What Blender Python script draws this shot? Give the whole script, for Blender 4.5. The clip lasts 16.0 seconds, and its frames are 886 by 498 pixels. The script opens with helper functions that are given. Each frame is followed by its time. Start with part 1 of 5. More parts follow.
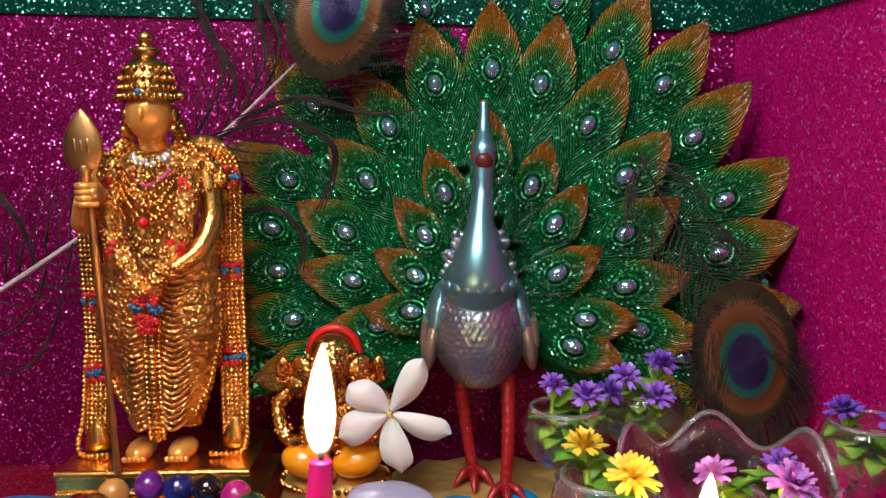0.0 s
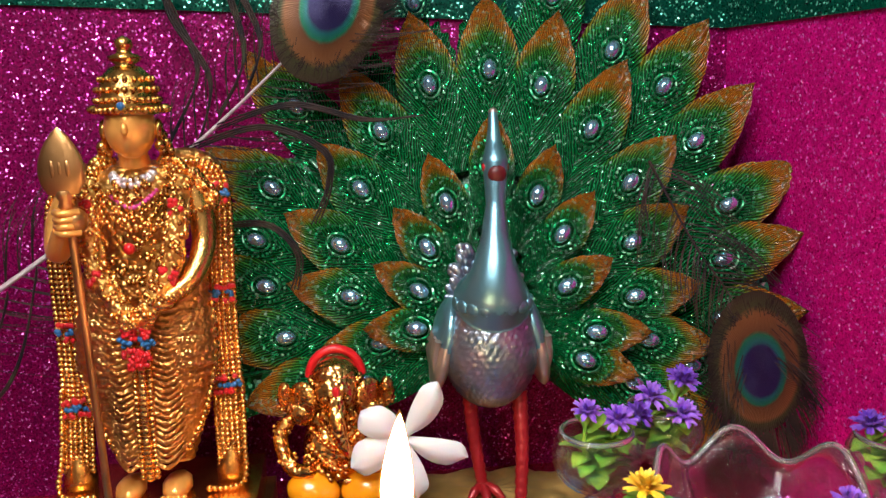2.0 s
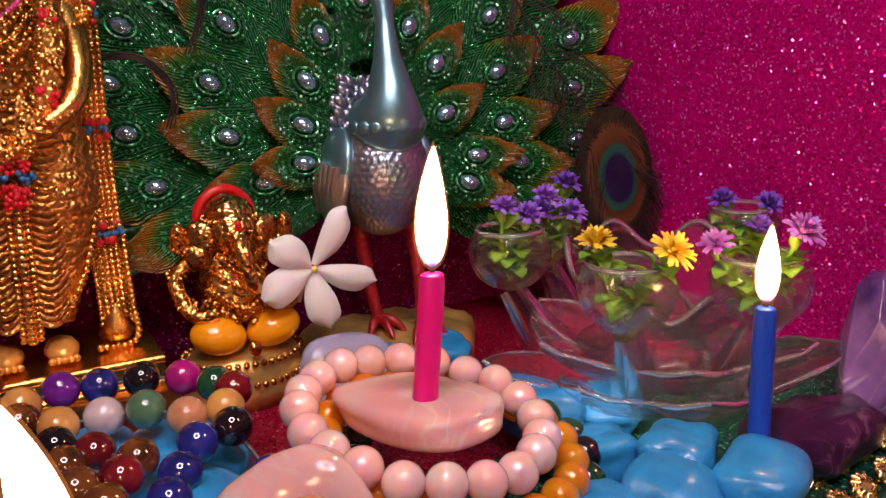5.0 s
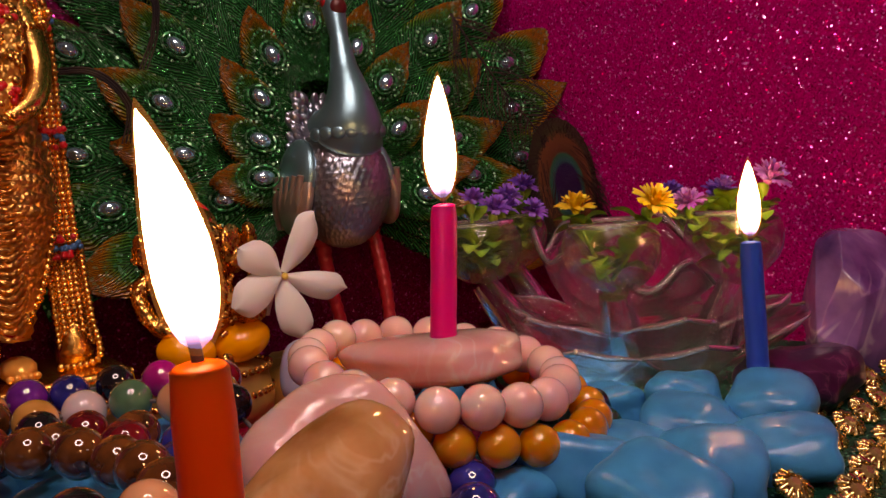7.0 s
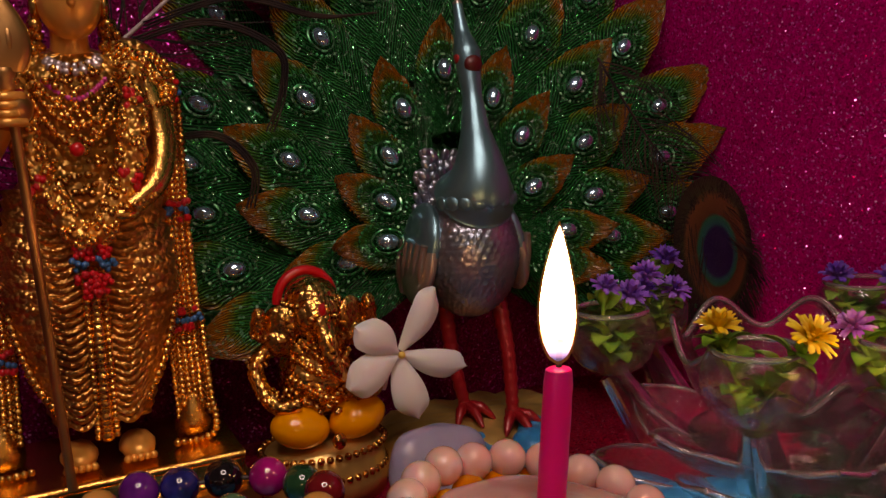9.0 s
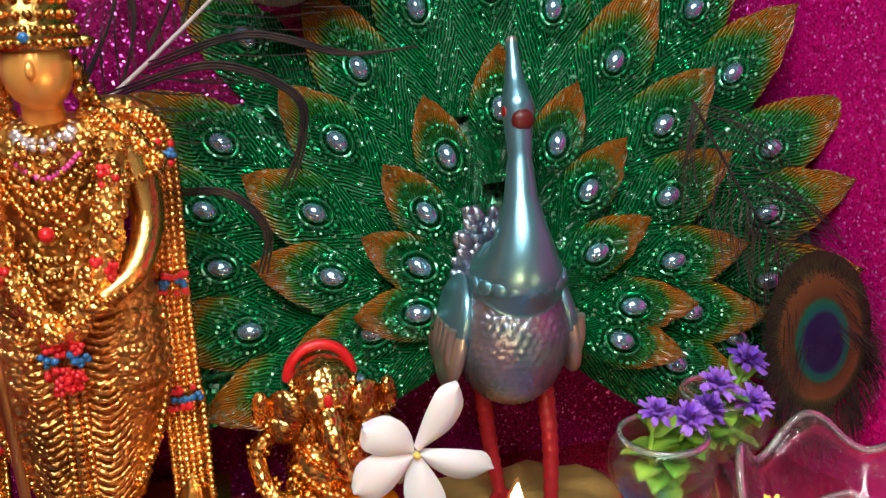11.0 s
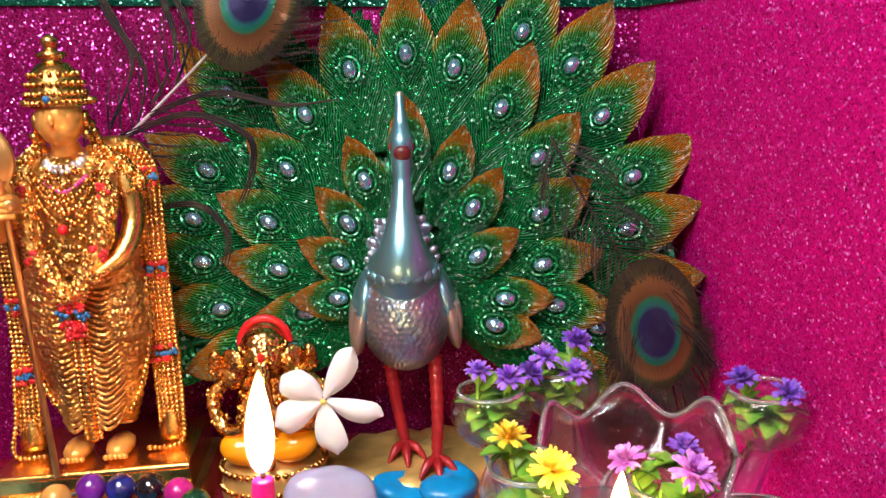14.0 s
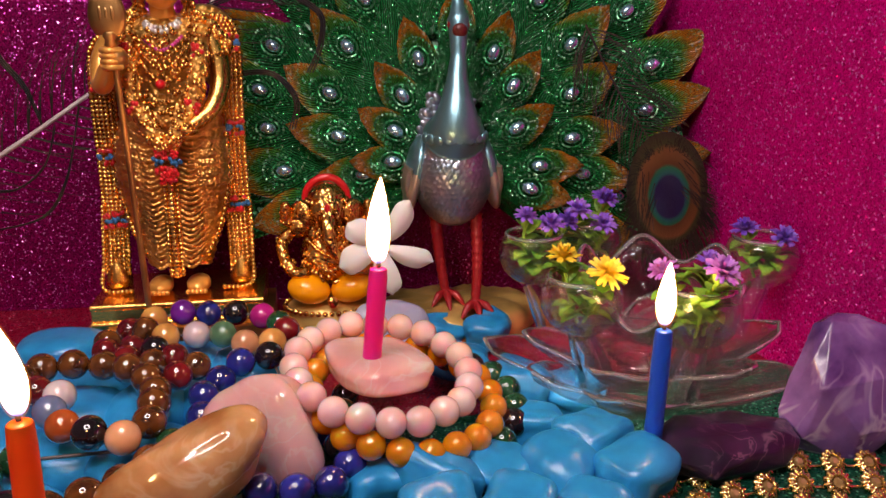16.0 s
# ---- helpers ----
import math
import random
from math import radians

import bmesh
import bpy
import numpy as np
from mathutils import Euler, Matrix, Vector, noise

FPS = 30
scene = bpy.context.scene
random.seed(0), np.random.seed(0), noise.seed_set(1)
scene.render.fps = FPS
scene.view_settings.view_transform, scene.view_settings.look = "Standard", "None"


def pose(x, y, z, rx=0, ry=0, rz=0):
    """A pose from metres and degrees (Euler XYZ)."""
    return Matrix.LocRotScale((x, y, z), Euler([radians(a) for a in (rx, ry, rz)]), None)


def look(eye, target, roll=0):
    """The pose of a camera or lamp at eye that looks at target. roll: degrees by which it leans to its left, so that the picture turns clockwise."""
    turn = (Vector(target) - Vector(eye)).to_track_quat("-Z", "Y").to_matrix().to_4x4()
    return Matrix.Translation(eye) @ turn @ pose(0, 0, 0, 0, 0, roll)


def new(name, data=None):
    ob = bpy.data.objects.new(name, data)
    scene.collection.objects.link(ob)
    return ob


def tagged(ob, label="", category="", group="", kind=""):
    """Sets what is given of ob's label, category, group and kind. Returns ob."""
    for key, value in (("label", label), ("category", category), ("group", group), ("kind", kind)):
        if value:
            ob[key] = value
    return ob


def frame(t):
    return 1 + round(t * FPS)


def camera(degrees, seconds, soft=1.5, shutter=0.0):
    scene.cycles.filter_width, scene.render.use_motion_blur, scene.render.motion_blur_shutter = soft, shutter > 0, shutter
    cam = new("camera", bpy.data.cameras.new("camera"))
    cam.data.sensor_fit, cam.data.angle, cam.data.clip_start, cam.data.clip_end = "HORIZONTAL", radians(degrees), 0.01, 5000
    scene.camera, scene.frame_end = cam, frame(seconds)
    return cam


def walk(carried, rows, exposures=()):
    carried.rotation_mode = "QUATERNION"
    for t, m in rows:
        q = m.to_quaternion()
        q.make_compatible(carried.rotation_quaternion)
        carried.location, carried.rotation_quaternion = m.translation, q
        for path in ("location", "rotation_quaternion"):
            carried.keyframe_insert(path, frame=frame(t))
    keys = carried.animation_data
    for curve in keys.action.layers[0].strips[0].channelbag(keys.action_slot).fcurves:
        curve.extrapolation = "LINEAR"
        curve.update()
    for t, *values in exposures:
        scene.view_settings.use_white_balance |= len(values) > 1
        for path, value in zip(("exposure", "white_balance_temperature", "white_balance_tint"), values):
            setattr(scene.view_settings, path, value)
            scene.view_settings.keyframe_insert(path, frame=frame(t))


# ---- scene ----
cam = camera(55.1, 16.0)
METRES, EYE, TILT, LEAN, TURN = 0.5, 0.122, -7.0, 1.0, 0.0
ROWS = [
    (0.0, 0.0, 0.0, 0.0, 0.0, 0.0, -0.0),
    (0.5, -0.0117, 0.01, 0.0156, -0.58, -0.0, 0.04),
    (1.0, -0.0295, 0.0223, 0.0286, -2.16, -0.4, 0.3),
    (1.5, -0.0519, 0.0291, 0.0383, -3.88, -2.21, 0.74),
    (2.0, -0.0725, 0.0322, 0.0442, -7.12, -3.55, 1.23),
    (2.5, -0.0993, 0.0329, 0.0431, -11.3, -6.12, 1.79),
    (3.0, -0.124, 0.0422, 0.0373, -15.87, -8.26, 1.9),
    (3.5, -0.1417, 0.043, 0.0287, -19.0, -9.97, 2.45),
    (4.0, -0.1625, 0.0433, 0.0162, -22.16, -9.96, 2.89),
    (6.5, -0.2504, 0.0903, -0.1118, -34.82, -0.16, 7.78),
    (7.0, -0.2541, 0.0886, -0.1126, -35.68, 0.73, 8.33),
    (7.5, -0.2461, 0.0879, -0.1075, -32.41, 1.43, 7.68),
    (8.0, -0.2344, 0.0975, -0.0903, -30.77, 1.46, 6.73),
    (8.5, -0.2279, 0.1002, -0.0637, -28.38, 0.01, 6.05),
    (11.0, -0.1216, 0.1531, 0.0546, -15.03, -8.03, 2.71),
    (11.5, -0.0922, 0.1605, 0.0597, -13.07, -8.86, 2.24),
    (12.0, -0.0559, 0.155, 0.0674, -10.61, -9.32, 1.57),
    (12.5, -0.0212, 0.1322, 0.0648, -8.84, -7.9, 1.24),
    (13.0, -0.0059, 0.0881, 0.065, -7.46, -6.27, 1.61),
    (13.5, -0.001, 0.036, 0.0596, -6.02, -5.47, 2.14),
    (14.0, -0.0003, -0.0165, 0.0449, -5.4, -5.29, 2.48),
    (14.5, -0.012, -0.0572, 0.0349, -6.99, -5.58, 2.52),
    (15.0, -0.0388, -0.0925, 0.0238, -7.48, -6.25, 2.2),
    (15.5, -0.0708, -0.0967, 0.0024, -8.51, -7.93, 1.01),
    (16.0, -0.0862, -0.1013, -0.0078, -8.65, -8.83, 0.36),
]
walk(cam, [(t, pose(0, 0, EYE, TILT, LEAN, TURN) @ pose(METRES * x, METRES * y, METRES * z, 90 + pitch, roll, yaw)) for t, x, y, z, yaw, pitch, roll in ROWS],
     [(0.0, 0.25, 6100, 5), (2.0, 0.57, 6100, 6), (3.0, 0.65, 6200, 14), (4.0, 0.4, 6600, 24), (6.5, -0.65, 8200, 40), (7.0, -0.75, 8800, 42), (8.0, -1.15, 8400, 38), (8.5, -1.35, 8600, 36), (8.7, -1.35, 8600, 35),
      (11.0, 0.55, 6000, 1), (12.5, 0.98, 6000, 2), (13.5, 1.02, 6100, 2), (14.0, 0.95, 6250, 8), (14.5, 0.75, 6300, 14), (15.0, 0.45, 6500, 18), (15.5, 0.3, 6800, 19), (16.0, 0.05, 7000, 20)])

# ---- world and lamps ----
FLOOR = -0.008
world = bpy.data.worlds.new("room_dark")
scene.world = world
world.use_nodes = True
world.node_tree.nodes["Background"].inputs[0].default_value = (0.5, 0.45, 0.5, 1)
world.node_tree.nodes["Background"].inputs[1].default_value = 0.05
RING_POWER, FLAME_POWER = 36.0, 72.0
scene.cycles.transparent_max_bounces = 24


# ---- mesh helpers ----
class Geo:
    """Gathers vertices, faces, material slots and uv for one mesh."""

    def __init__(self):
        self.v, self.f, self.m, self.uv, self.flat = [], [], [], [], []

    def grid(self, rows, mat=0, close=False, uv=None, flat=False):
        n = len(rows[0])
        base = len(self.v)
        for i, row in enumerate(rows):
            for j, p in enumerate(row):
                self.v.append(tuple(p))
                self.uv.append(uv[i][j] if uv else (j / max(1, n - 1), i / max(1, len(rows) - 1)))
        for i in range(len(rows) - 1):
            for j in range(n if close else n - 1):
                k = (j + 1) % n
                self.f.append((base + i * n + j, base + i * n + k, base + (i + 1) * n + k, base + (i + 1) * n + j))
                self.m.append(mat)
                self.flat.append(flat)

    def cap(self, ring, mat=0):
        base = len(self.v)
        for p in ring:
            self.v.append(tuple(p))
            self.uv.append((0.5, 0.5))
        self.f.append(tuple(range(base, base + len(ring))))
        self.m.append(mat)
        self.flat.append(True)

    def tube(self, pts, radii, seg=10, mat=0, squash=1.0, ends=True):
        pts = [Vector(p) for p in pts]
        if not hasattr(radii, "__len__"):
            radii = [radii] * len(pts)
        up = Vector((0, 1, 0))
        rows = []
        for i, p in enumerate(pts):
            d = (pts[min(i + 1, len(pts) - 1)] - pts[max(i - 1, 0)]).normalized()
            if abs(d.dot(up)) > 0.98:
                up = Vector((1, 0, 0))
            a = d.cross(up).normalized()
            b = a.cross(d).normalized()
            up = b
            rows.append([p + radii[i] * (math.cos(w) * a + squash * math.sin(w) * b) for w in (2 * math.pi * k / seg for k in range(seg))])
        self.grid(rows, mat, close=True)
        if ends:
            self.cap(rows[0][::-1], mat)
            self.cap(rows[-1], mat)

    def ball(self, c, r, mat=0, seg=10, rings=7, turn=None):
        r = r if hasattr(r, "__len__") else (r, r, r)
        c = Vector(c)
        rows = []
        for i in range(rings + 1):
            a = math.pi * i / rings
            row = []
            for j in range(seg):
                b = 2 * math.pi * j / seg
                p = Vector((r[0] * math.sin(a) * math.cos(b), r[1] * math.sin(a) * math.sin(b), -r[2] * math.cos(a)))
                row.append(c + (turn @ p if turn else p))
            rows.append(row)
        self.grid(rows, mat, close=True)

    def lathe(self, c, profile, seg=24, mat=0, sx=1.0, sy=1.0, wave=None):
        c = Vector(c)
        rows = []
        for i, (r, z) in enumerate(profile):
            row = []
            for j in range(seg):
                a = 2 * math.pi * j / seg
                k = wave(a, i) if wave else 0.0
                row.append(c + Vector((r * sx * math.cos(a), r * sy * math.sin(a), z + k)))
            rows.append(row)
        self.grid(rows, mat, close=True)

    def beads(self, pts, r, gap, mat=0, seg=6, rings=4):
        pts = smooth_line(pts, 40)
        run = 0.0
        last = pts[0]
        self.ball(last, r, mat, seg, rings)
        for p in pts[1:]:
            while (p - last).length >= gap:
                last = last + (p - last).normalized() * gap
                self.ball(last, r * random.uniform(0.85, 1.15), mat, seg, rings)

    def box(self, x0, x1, y0, y1, z0, z1, mat=0, turn=None):
        c = [Vector((x, y, z)) for z in (z0, z1) for y in (y0, y1) for x in (x0, x1)]
        if turn:
            c = [turn @ p for p in c]
        for q in ((0, 2, 3, 1), (4, 5, 7, 6), (0, 1, 5, 4), (1, 3, 7, 5), (3, 2, 6, 7), (2, 0, 4, 6)):
            self.cap([c[k] for k in q], mat)

    def make(self, name, mats, parent=None, label="", weld=True):
        me = bpy.data.meshes.new(name)
        me.from_pydata(self.v, [], self.f)
        for m in mats if isinstance(mats, (list, tuple)) else [mats]:
            me.materials.append(m)
        me.polygons.foreach_set("material_index", self.m)
        me.polygons.foreach_set("use_smooth", [not k for k in self.flat])
        layer = me.uv_layers.new(name="UVMap")
        idx = np.empty(len(me.loops), dtype=np.int32)
        me.loops.foreach_get("vertex_index", idx)
        layer.data.foreach_set("uv", np.array(self.uv, dtype=np.float32)[idx].ravel())
        me.update()
        ob = new(name, me)
        if parent:
            ob.parent = parent
        if label:
            ob["label"] = label
        return ob


def smooth_line(pts, n=24):
    """A Catmull-Rom curve through pts, n points per span overall."""
    pts = [Vector(p) for p in pts]
    out = []
    spans = len(pts) - 1
    per = max(2, n // spans)
    for i in range(spans):
        p0, p1, p2, p3 = pts[max(i - 1, 0)], pts[i], pts[i + 1], pts[min(i + 2, spans)]
        for k in range(per):
            t = k / per
            out.append(0.5 * (2 * p1 + (p2 - p0) * t + (2 * p0 - 5 * p1 + 4 * p2 - p3) * t * t + (3 * p1 - p0 - 3 * p2 + p3) * t ** 3))
    out.append(pts[-1])
    return out


def part(name, bm, material, parent, label=""):
    """Links a bmesh as one mesh object under a thing or part."""
    me = bpy.data.meshes.new(name)
    bm.to_mesh(me)
    bm.free()
    me.materials.append(material)
    ob = new(name, me)
    ob.parent = parent
    if label:
        ob["label"] = label
    return ob


def thing(name, at, label, category, group=""):
    e = new(name)
    e.empty_display_size = 0.01
    e.location = at
    return tagged(e, label, category, group)


# ---- materials ----
def material(name, color, rough=0.4, metal=0.0, **more):
    m = bpy.data.materials.new(name)
    m.use_nodes = True
    b = m.node_tree.nodes["Principled BSDF"]
    b.inputs["Base Color"].default_value = (*color, 1)
    b.inputs["Roughness"].default_value = rough
    b.inputs["Metallic"].default_value = metal
    for k, v in more.items():
        b.inputs[k.replace("_", " ")].default_value = v
    return m


def tex(m, kind, scale, coord="Object", **more):
    t = m.node_tree
    n = t.nodes.new(kind)
    n.inputs["Scale"].default_value = scale
    for k, v in more.items():
        if k in n.inputs:
            n.inputs[k].default_value = v
    c = t.nodes.new("ShaderNodeTexCoord")
    t.links.new(c.outputs[coord], n.inputs["Vector"])
    return n


def ramp(m, source, stops, mode="LINEAR"):
    t = m.node_tree
    r = t.nodes.new("ShaderNodeValToRGB")
    r.color_ramp.interpolation = mode
    while len(r.color_ramp.elements) < len(stops):
        r.color_ramp.elements.new(0.5)
    for e, (p, c) in zip(r.color_ramp.elements, stops):
        e.position, e.color = p, (*c, 1)
    t.links.new(source, r.inputs["Fac"])
    return r.outputs["Color"]


def link(m, out, socket):
    m.node_tree.links.new(out, m.node_tree.nodes["Principled BSDF"].inputs[socket])


def bump(m, height, strength=0.3, distance=0.0005):
    t = m.node_tree
    b = t.nodes.new("ShaderNodeBump")
    b.inputs["Strength"].default_value, b.inputs["Distance"].default_value = strength, distance
    t.links.new(height, b.inputs["Height"])
    link(m, b.outputs["Normal"], "Normal")
    return b


def mixed(m, fac, a, b):
    t = m.node_tree
    n = t.nodes.new("ShaderNodeMix")
    n.data_type = "RGBA"
    for s, k in ((fac, 0), (a, 6), (b, 7)):
        if hasattr(s, "is_output"):
            t.links.new(s, n.inputs[k])
        else:
            n.inputs[k].default_value = s if k == 0 else (*s, 1)
    return n.outputs[2]


def maths(m, op, a, b=0.0):
    t = m.node_tree
    n = t.nodes.new("ShaderNodeMath")
    n.operation = op
    for k, s in enumerate((a, b)):
        if hasattr(s, "is_output"):
            t.links.new(s, n.inputs[k])
        else:
            n.inputs[k].default_value = s
    return n.outputs[0]


def flakes(m, size, tilt, normal=None, share=0.2):
    """Loose foil flakes, each tilted its own way, on the surface between them; returns random colour and the foil mask."""
    t = m.node_tree
    v = tex(m, "ShaderNodeTexVoronoi", 1 / size)
    sub = t.nodes.new("ShaderNodeVectorMath")
    sub.operation = "SUBTRACT"
    t.links.new(v.outputs["Color"], sub.inputs[0])
    sub.inputs[1].default_value = (0.5, 0.5, 0.5)
    sc = t.nodes.new("ShaderNodeVectorMath")
    sc.operation = "SCALE"
    sc.inputs["Scale"].default_value = tilt
    t.links.new(sub.outputs[0], sc.inputs[0])
    sep = t.nodes.new("ShaderNodeSeparateColor")
    t.links.new(v.outputs["Color"], sep.inputs[0])
    pick = maths(m, "FRACT", maths(m, "MULTIPLY", maths(m, "ADD", sep.outputs[0], sep.outputs[1]), 37.7))
    mask = maths(m, "LESS_THAN", pick, share)
    add = t.nodes.new("ShaderNodeVectorMath")
    add.operation = "MULTIPLY_ADD"
    t.links.new(sc.outputs[0], add.inputs[0])
    t.links.new(mask, add.inputs[1])
    if normal:
        t.links.new(normal, add.inputs[2])
    else:
        g = t.nodes.new("ShaderNodeNewGeometry")
        t.links.new(g.outputs["Normal"], add.inputs[2])
    nor = t.nodes.new("ShaderNodeVectorMath")
    nor.operation = "NORMALIZE"
    t.links.new(add.outputs[0], nor.inputs[0])
    link(m, nor.outputs[0], "Normal")
    return sep, mask


def glitter(name, dark, mid, light, size=0.0006, tilt=0.85):
    """A sheet strewn with fine glitter: a coloured ground and a share of bare foil flakes."""
    m = material(name, mid, 0.3, 0.5, Specular_IOR_Level=0.1)
    sep, mask = flakes(m, size, tilt, None, 0.24)
    link(m, maths(m, "ADD", maths(m, "MULTIPLY", mask, 0.55), 0.05), "Metallic")
    link(m, maths(m, "SUBTRACT", 0.5, maths(m, "MULTIPLY", mask, 0.28)), "Roughness")
    ground = ramp(m, sep.outputs[2], [(0.0, dark), (1.0, mid)])
    foil = ramp(m, sep.outputs[2], [(0.0, mid), (0.6, tuple(min(1, k * 1.7) for k in mid)), (0.85, light), (1.0, tuple(0.22 + 0.78 * k for k in light))])
    big = tex(m, "ShaderNodeTexNoise", 22)
    c = mixed(m, mask, ground, foil)
    link(m, mixed(m, maths(m, "MULTIPLY", big.outputs["Fac"], 0.3), c, dark), "Base Color")
    return m


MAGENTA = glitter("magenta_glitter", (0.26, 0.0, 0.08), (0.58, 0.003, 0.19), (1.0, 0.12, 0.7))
# same magenta sheet, darkened: the back wall's shade is put into its colour
MAGENTA_SHADED = glitter("shaded_magenta_glitter", (0.08, 0.0, 0.028), (0.24, 0.0015, 0.08), (0.95, 0.1, 0.65))
GREEN_SHEET = glitter("green_glitter", (0.0, 0.022, 0.014), (0.001, 0.06, 0.034), (0.2, 0.85, 0.55))
RED_SHEET = glitter("red_glitter", (0.12, 0.0, 0.01), (0.34, 0.004, 0.03), (0.9, 0.2, 0.3))


def gold(name, color=(1.0, 0.52, 0.13), rough=0.27, grain=900, depth=0.45, beaded=0.0):
    """Gilding: fine grain, and where it is beaded a relief of small bosses."""
    m = material(name, color, rough, 1.0)
    n = tex(m, "ShaderNodeTexNoise", grain)
    h = n.outputs["Fac"]
    if beaded:
        v = tex(m, "ShaderNodeTexVoronoi", 1 / beaded)
        h = maths(m, "SUBTRACT", maths(m, "MULTIPLY", h, 0.4), v.outputs["Distance"])
    bump(m, h, depth, 0.0011 if beaded else 0.0004)
    n2 = tex(m, "ShaderNodeTexNoise", 60)
    link(m, ramp(m, n2.outputs["Fac"], [(0.3, tuple(k * 0.5 for k in color)), (0.65, color)]), "Base Color")
    return m


GOLD = gold("gold_plate")
GOLD_CLOTH = gold("gold_folds", (1.0, 0.48, 0.13), 0.32, 650, 0.7, 0.0016)
GOLD_BEADED = gold("beaded_gold", (1.0, 0.53, 0.14), 0.3, 900, 0.9, 0.0019)
GOLD_ORNATE = gold("ornate_gold", (1.0, 0.52, 0.14), 0.2, 500, 0.6, 0.0024)
GOLD_DARK = gold("matt_copper_gold", (0.8, 0.42, 0.15), 0.4, 300, 0.1)
GOLD_FACE = material("gold_skin", (0.98, 0.46, 0.1), 0.3, 0.5)
BASE_GOLD = gold("base_gold", (0.9, 0.58, 0.18), 0.32, 140, 0.8)
BASE_GOLD.node_tree.nodes["Principled BSDF"].inputs["Metallic"].default_value = 0.6
RED_PAINT = material("red_enamel", (0.6, 0.01, 0.015), 0.3)
BLUE_PAINT = material("blue_enamel", (0.02, 0.12, 0.3), 0.35)
SILVER_PAINT = material("silver_paint", (0.75, 0.66, 0.68), 0.3, 0.8)
PINK_PAINT = material("pink_paint", (0.6, 0.05, 0.25), 0.35)
YELLOW_RESIN = material("yellow_enamel", (0.95, 0.36, 0.005), 0.18, 0.0, Coat_Weight=0.6)


def fan_paint():
    """Green resin with glitter, barbs in relief and an amber tip; uv runs across and along each feather."""
    m = material("fan_feather_paint", (0.01, 0.16, 0.04), 0.24, 0.1, Specular_IOR_Level=0.5)
    t = m.node_tree
    uv = t.nodes.new("ShaderNodeUVMap")
    sep = t.nodes.new("ShaderNodeSeparateXYZ")
    t.links.new(uv.outputs[0], sep.inputs[0])
    noise1 = tex(m, "ShaderNodeTexNoise", 130, Detail=3.0)
    barbs = maths(m, "SINE", maths(m, "ADD", maths(m, "MULTIPLY", sep.outputs[0], 52.0), maths(m, "MULTIPLY", noise1.outputs["Fac"], 15.0)))
    bp = t.nodes.new("ShaderNodeBump")
    bp.inputs["Strength"].default_value, bp.inputs["Distance"].default_value = 0.8, 0.0007
    t.links.new(barbs, bp.inputs["Height"])
    fl, mask = flakes(m, 0.0009, 1.1, bp.outputs["Normal"], 0.2)
    rim = maths(m, "ADD", sep.outputs[1], maths(m, "MULTIPLY", maths(m, "SUBTRACT", noise1.outputs["Fac"], 0.5), 0.6))
    tip = ramp(m, maths(m, "MULTIPLY", rim, 0.6), [(0.58, (0, 0, 0)), (0.86, (1, 1, 1))])
    mid = ramp(m, maths(m, "MULTIPLY", rim, 0.6), [(0.34, (0, 0, 0)), (0.62, (1, 1, 1))])
    mask = maths(m, "MULTIPLY", mask, maths(m, "SUBTRACT", 1.0, maths(m, "MULTIPLY", mid, 0.8)))
    link(m, maths(m, "ADD", maths(m, "MULTIPLY", mask, 0.8), 0.08), "Metallic")
    stripe = ramp(m, barbs, [(0.25, (0, 0, 0)), (0.9, (1, 1, 1))])
    green = mixed(m, stripe, (0.001, 0.045, 0.010), (0.004, 0.20, 0.045))
    olive = mixed(m, stripe, (0.015, 0.07, 0.006), (0.07, 0.26, 0.02))
    amber = mixed(m, stripe, (0.2, 0.055, 0.003), (0.6, 0.22, 0.012))
    foil = ramp(m, fl.outputs[2], [(0.0, (0.02, 0.4, 0.1)), (0.6, (0.06, 0.75, 0.25)), (1.0, (0.6, 1.0, 0.7))])
    link(m, mixed(m, mask, mixed(m, tip, mixed(m, mid, green, olive), amber), foil), "Base Color")
    return m


def fan_back_paint():
    m = material("fan_ground_paint", (0.01, 0.13, 0.04), 0.3, 0.3, Specular_IOR_Level=0.3)
    n = tex(m, "ShaderNodeTexNoise", 260, Detail=4.0)
    bp = m.node_tree.nodes.new("ShaderNodeBump")
    bp.inputs["Strength"].default_value, bp.inputs["Distance"].default_value = 0.8, 0.001
    m.node_tree.links.new(n.outputs["Fac"], bp.inputs["Height"])
    fl, mask = flakes(m, 0.0013, 1.0, bp.outputs["Normal"], 0.45)
    link(m, maths(m, "ADD", maths(m, "MULTIPLY", mask, 0.8), 0.1), "Metallic")
    foil = ramp(m, fl.outputs[2], [(0.0, (0.02, 0.35, 0.1)), (0.6, (0.05, 0.7, 0.25)), (1.0, (0.6, 1.0, 0.7))])
    link(m, mixed(m, mask, (0.002, 0.075, 0.018), foil), "Base Color")
    return m


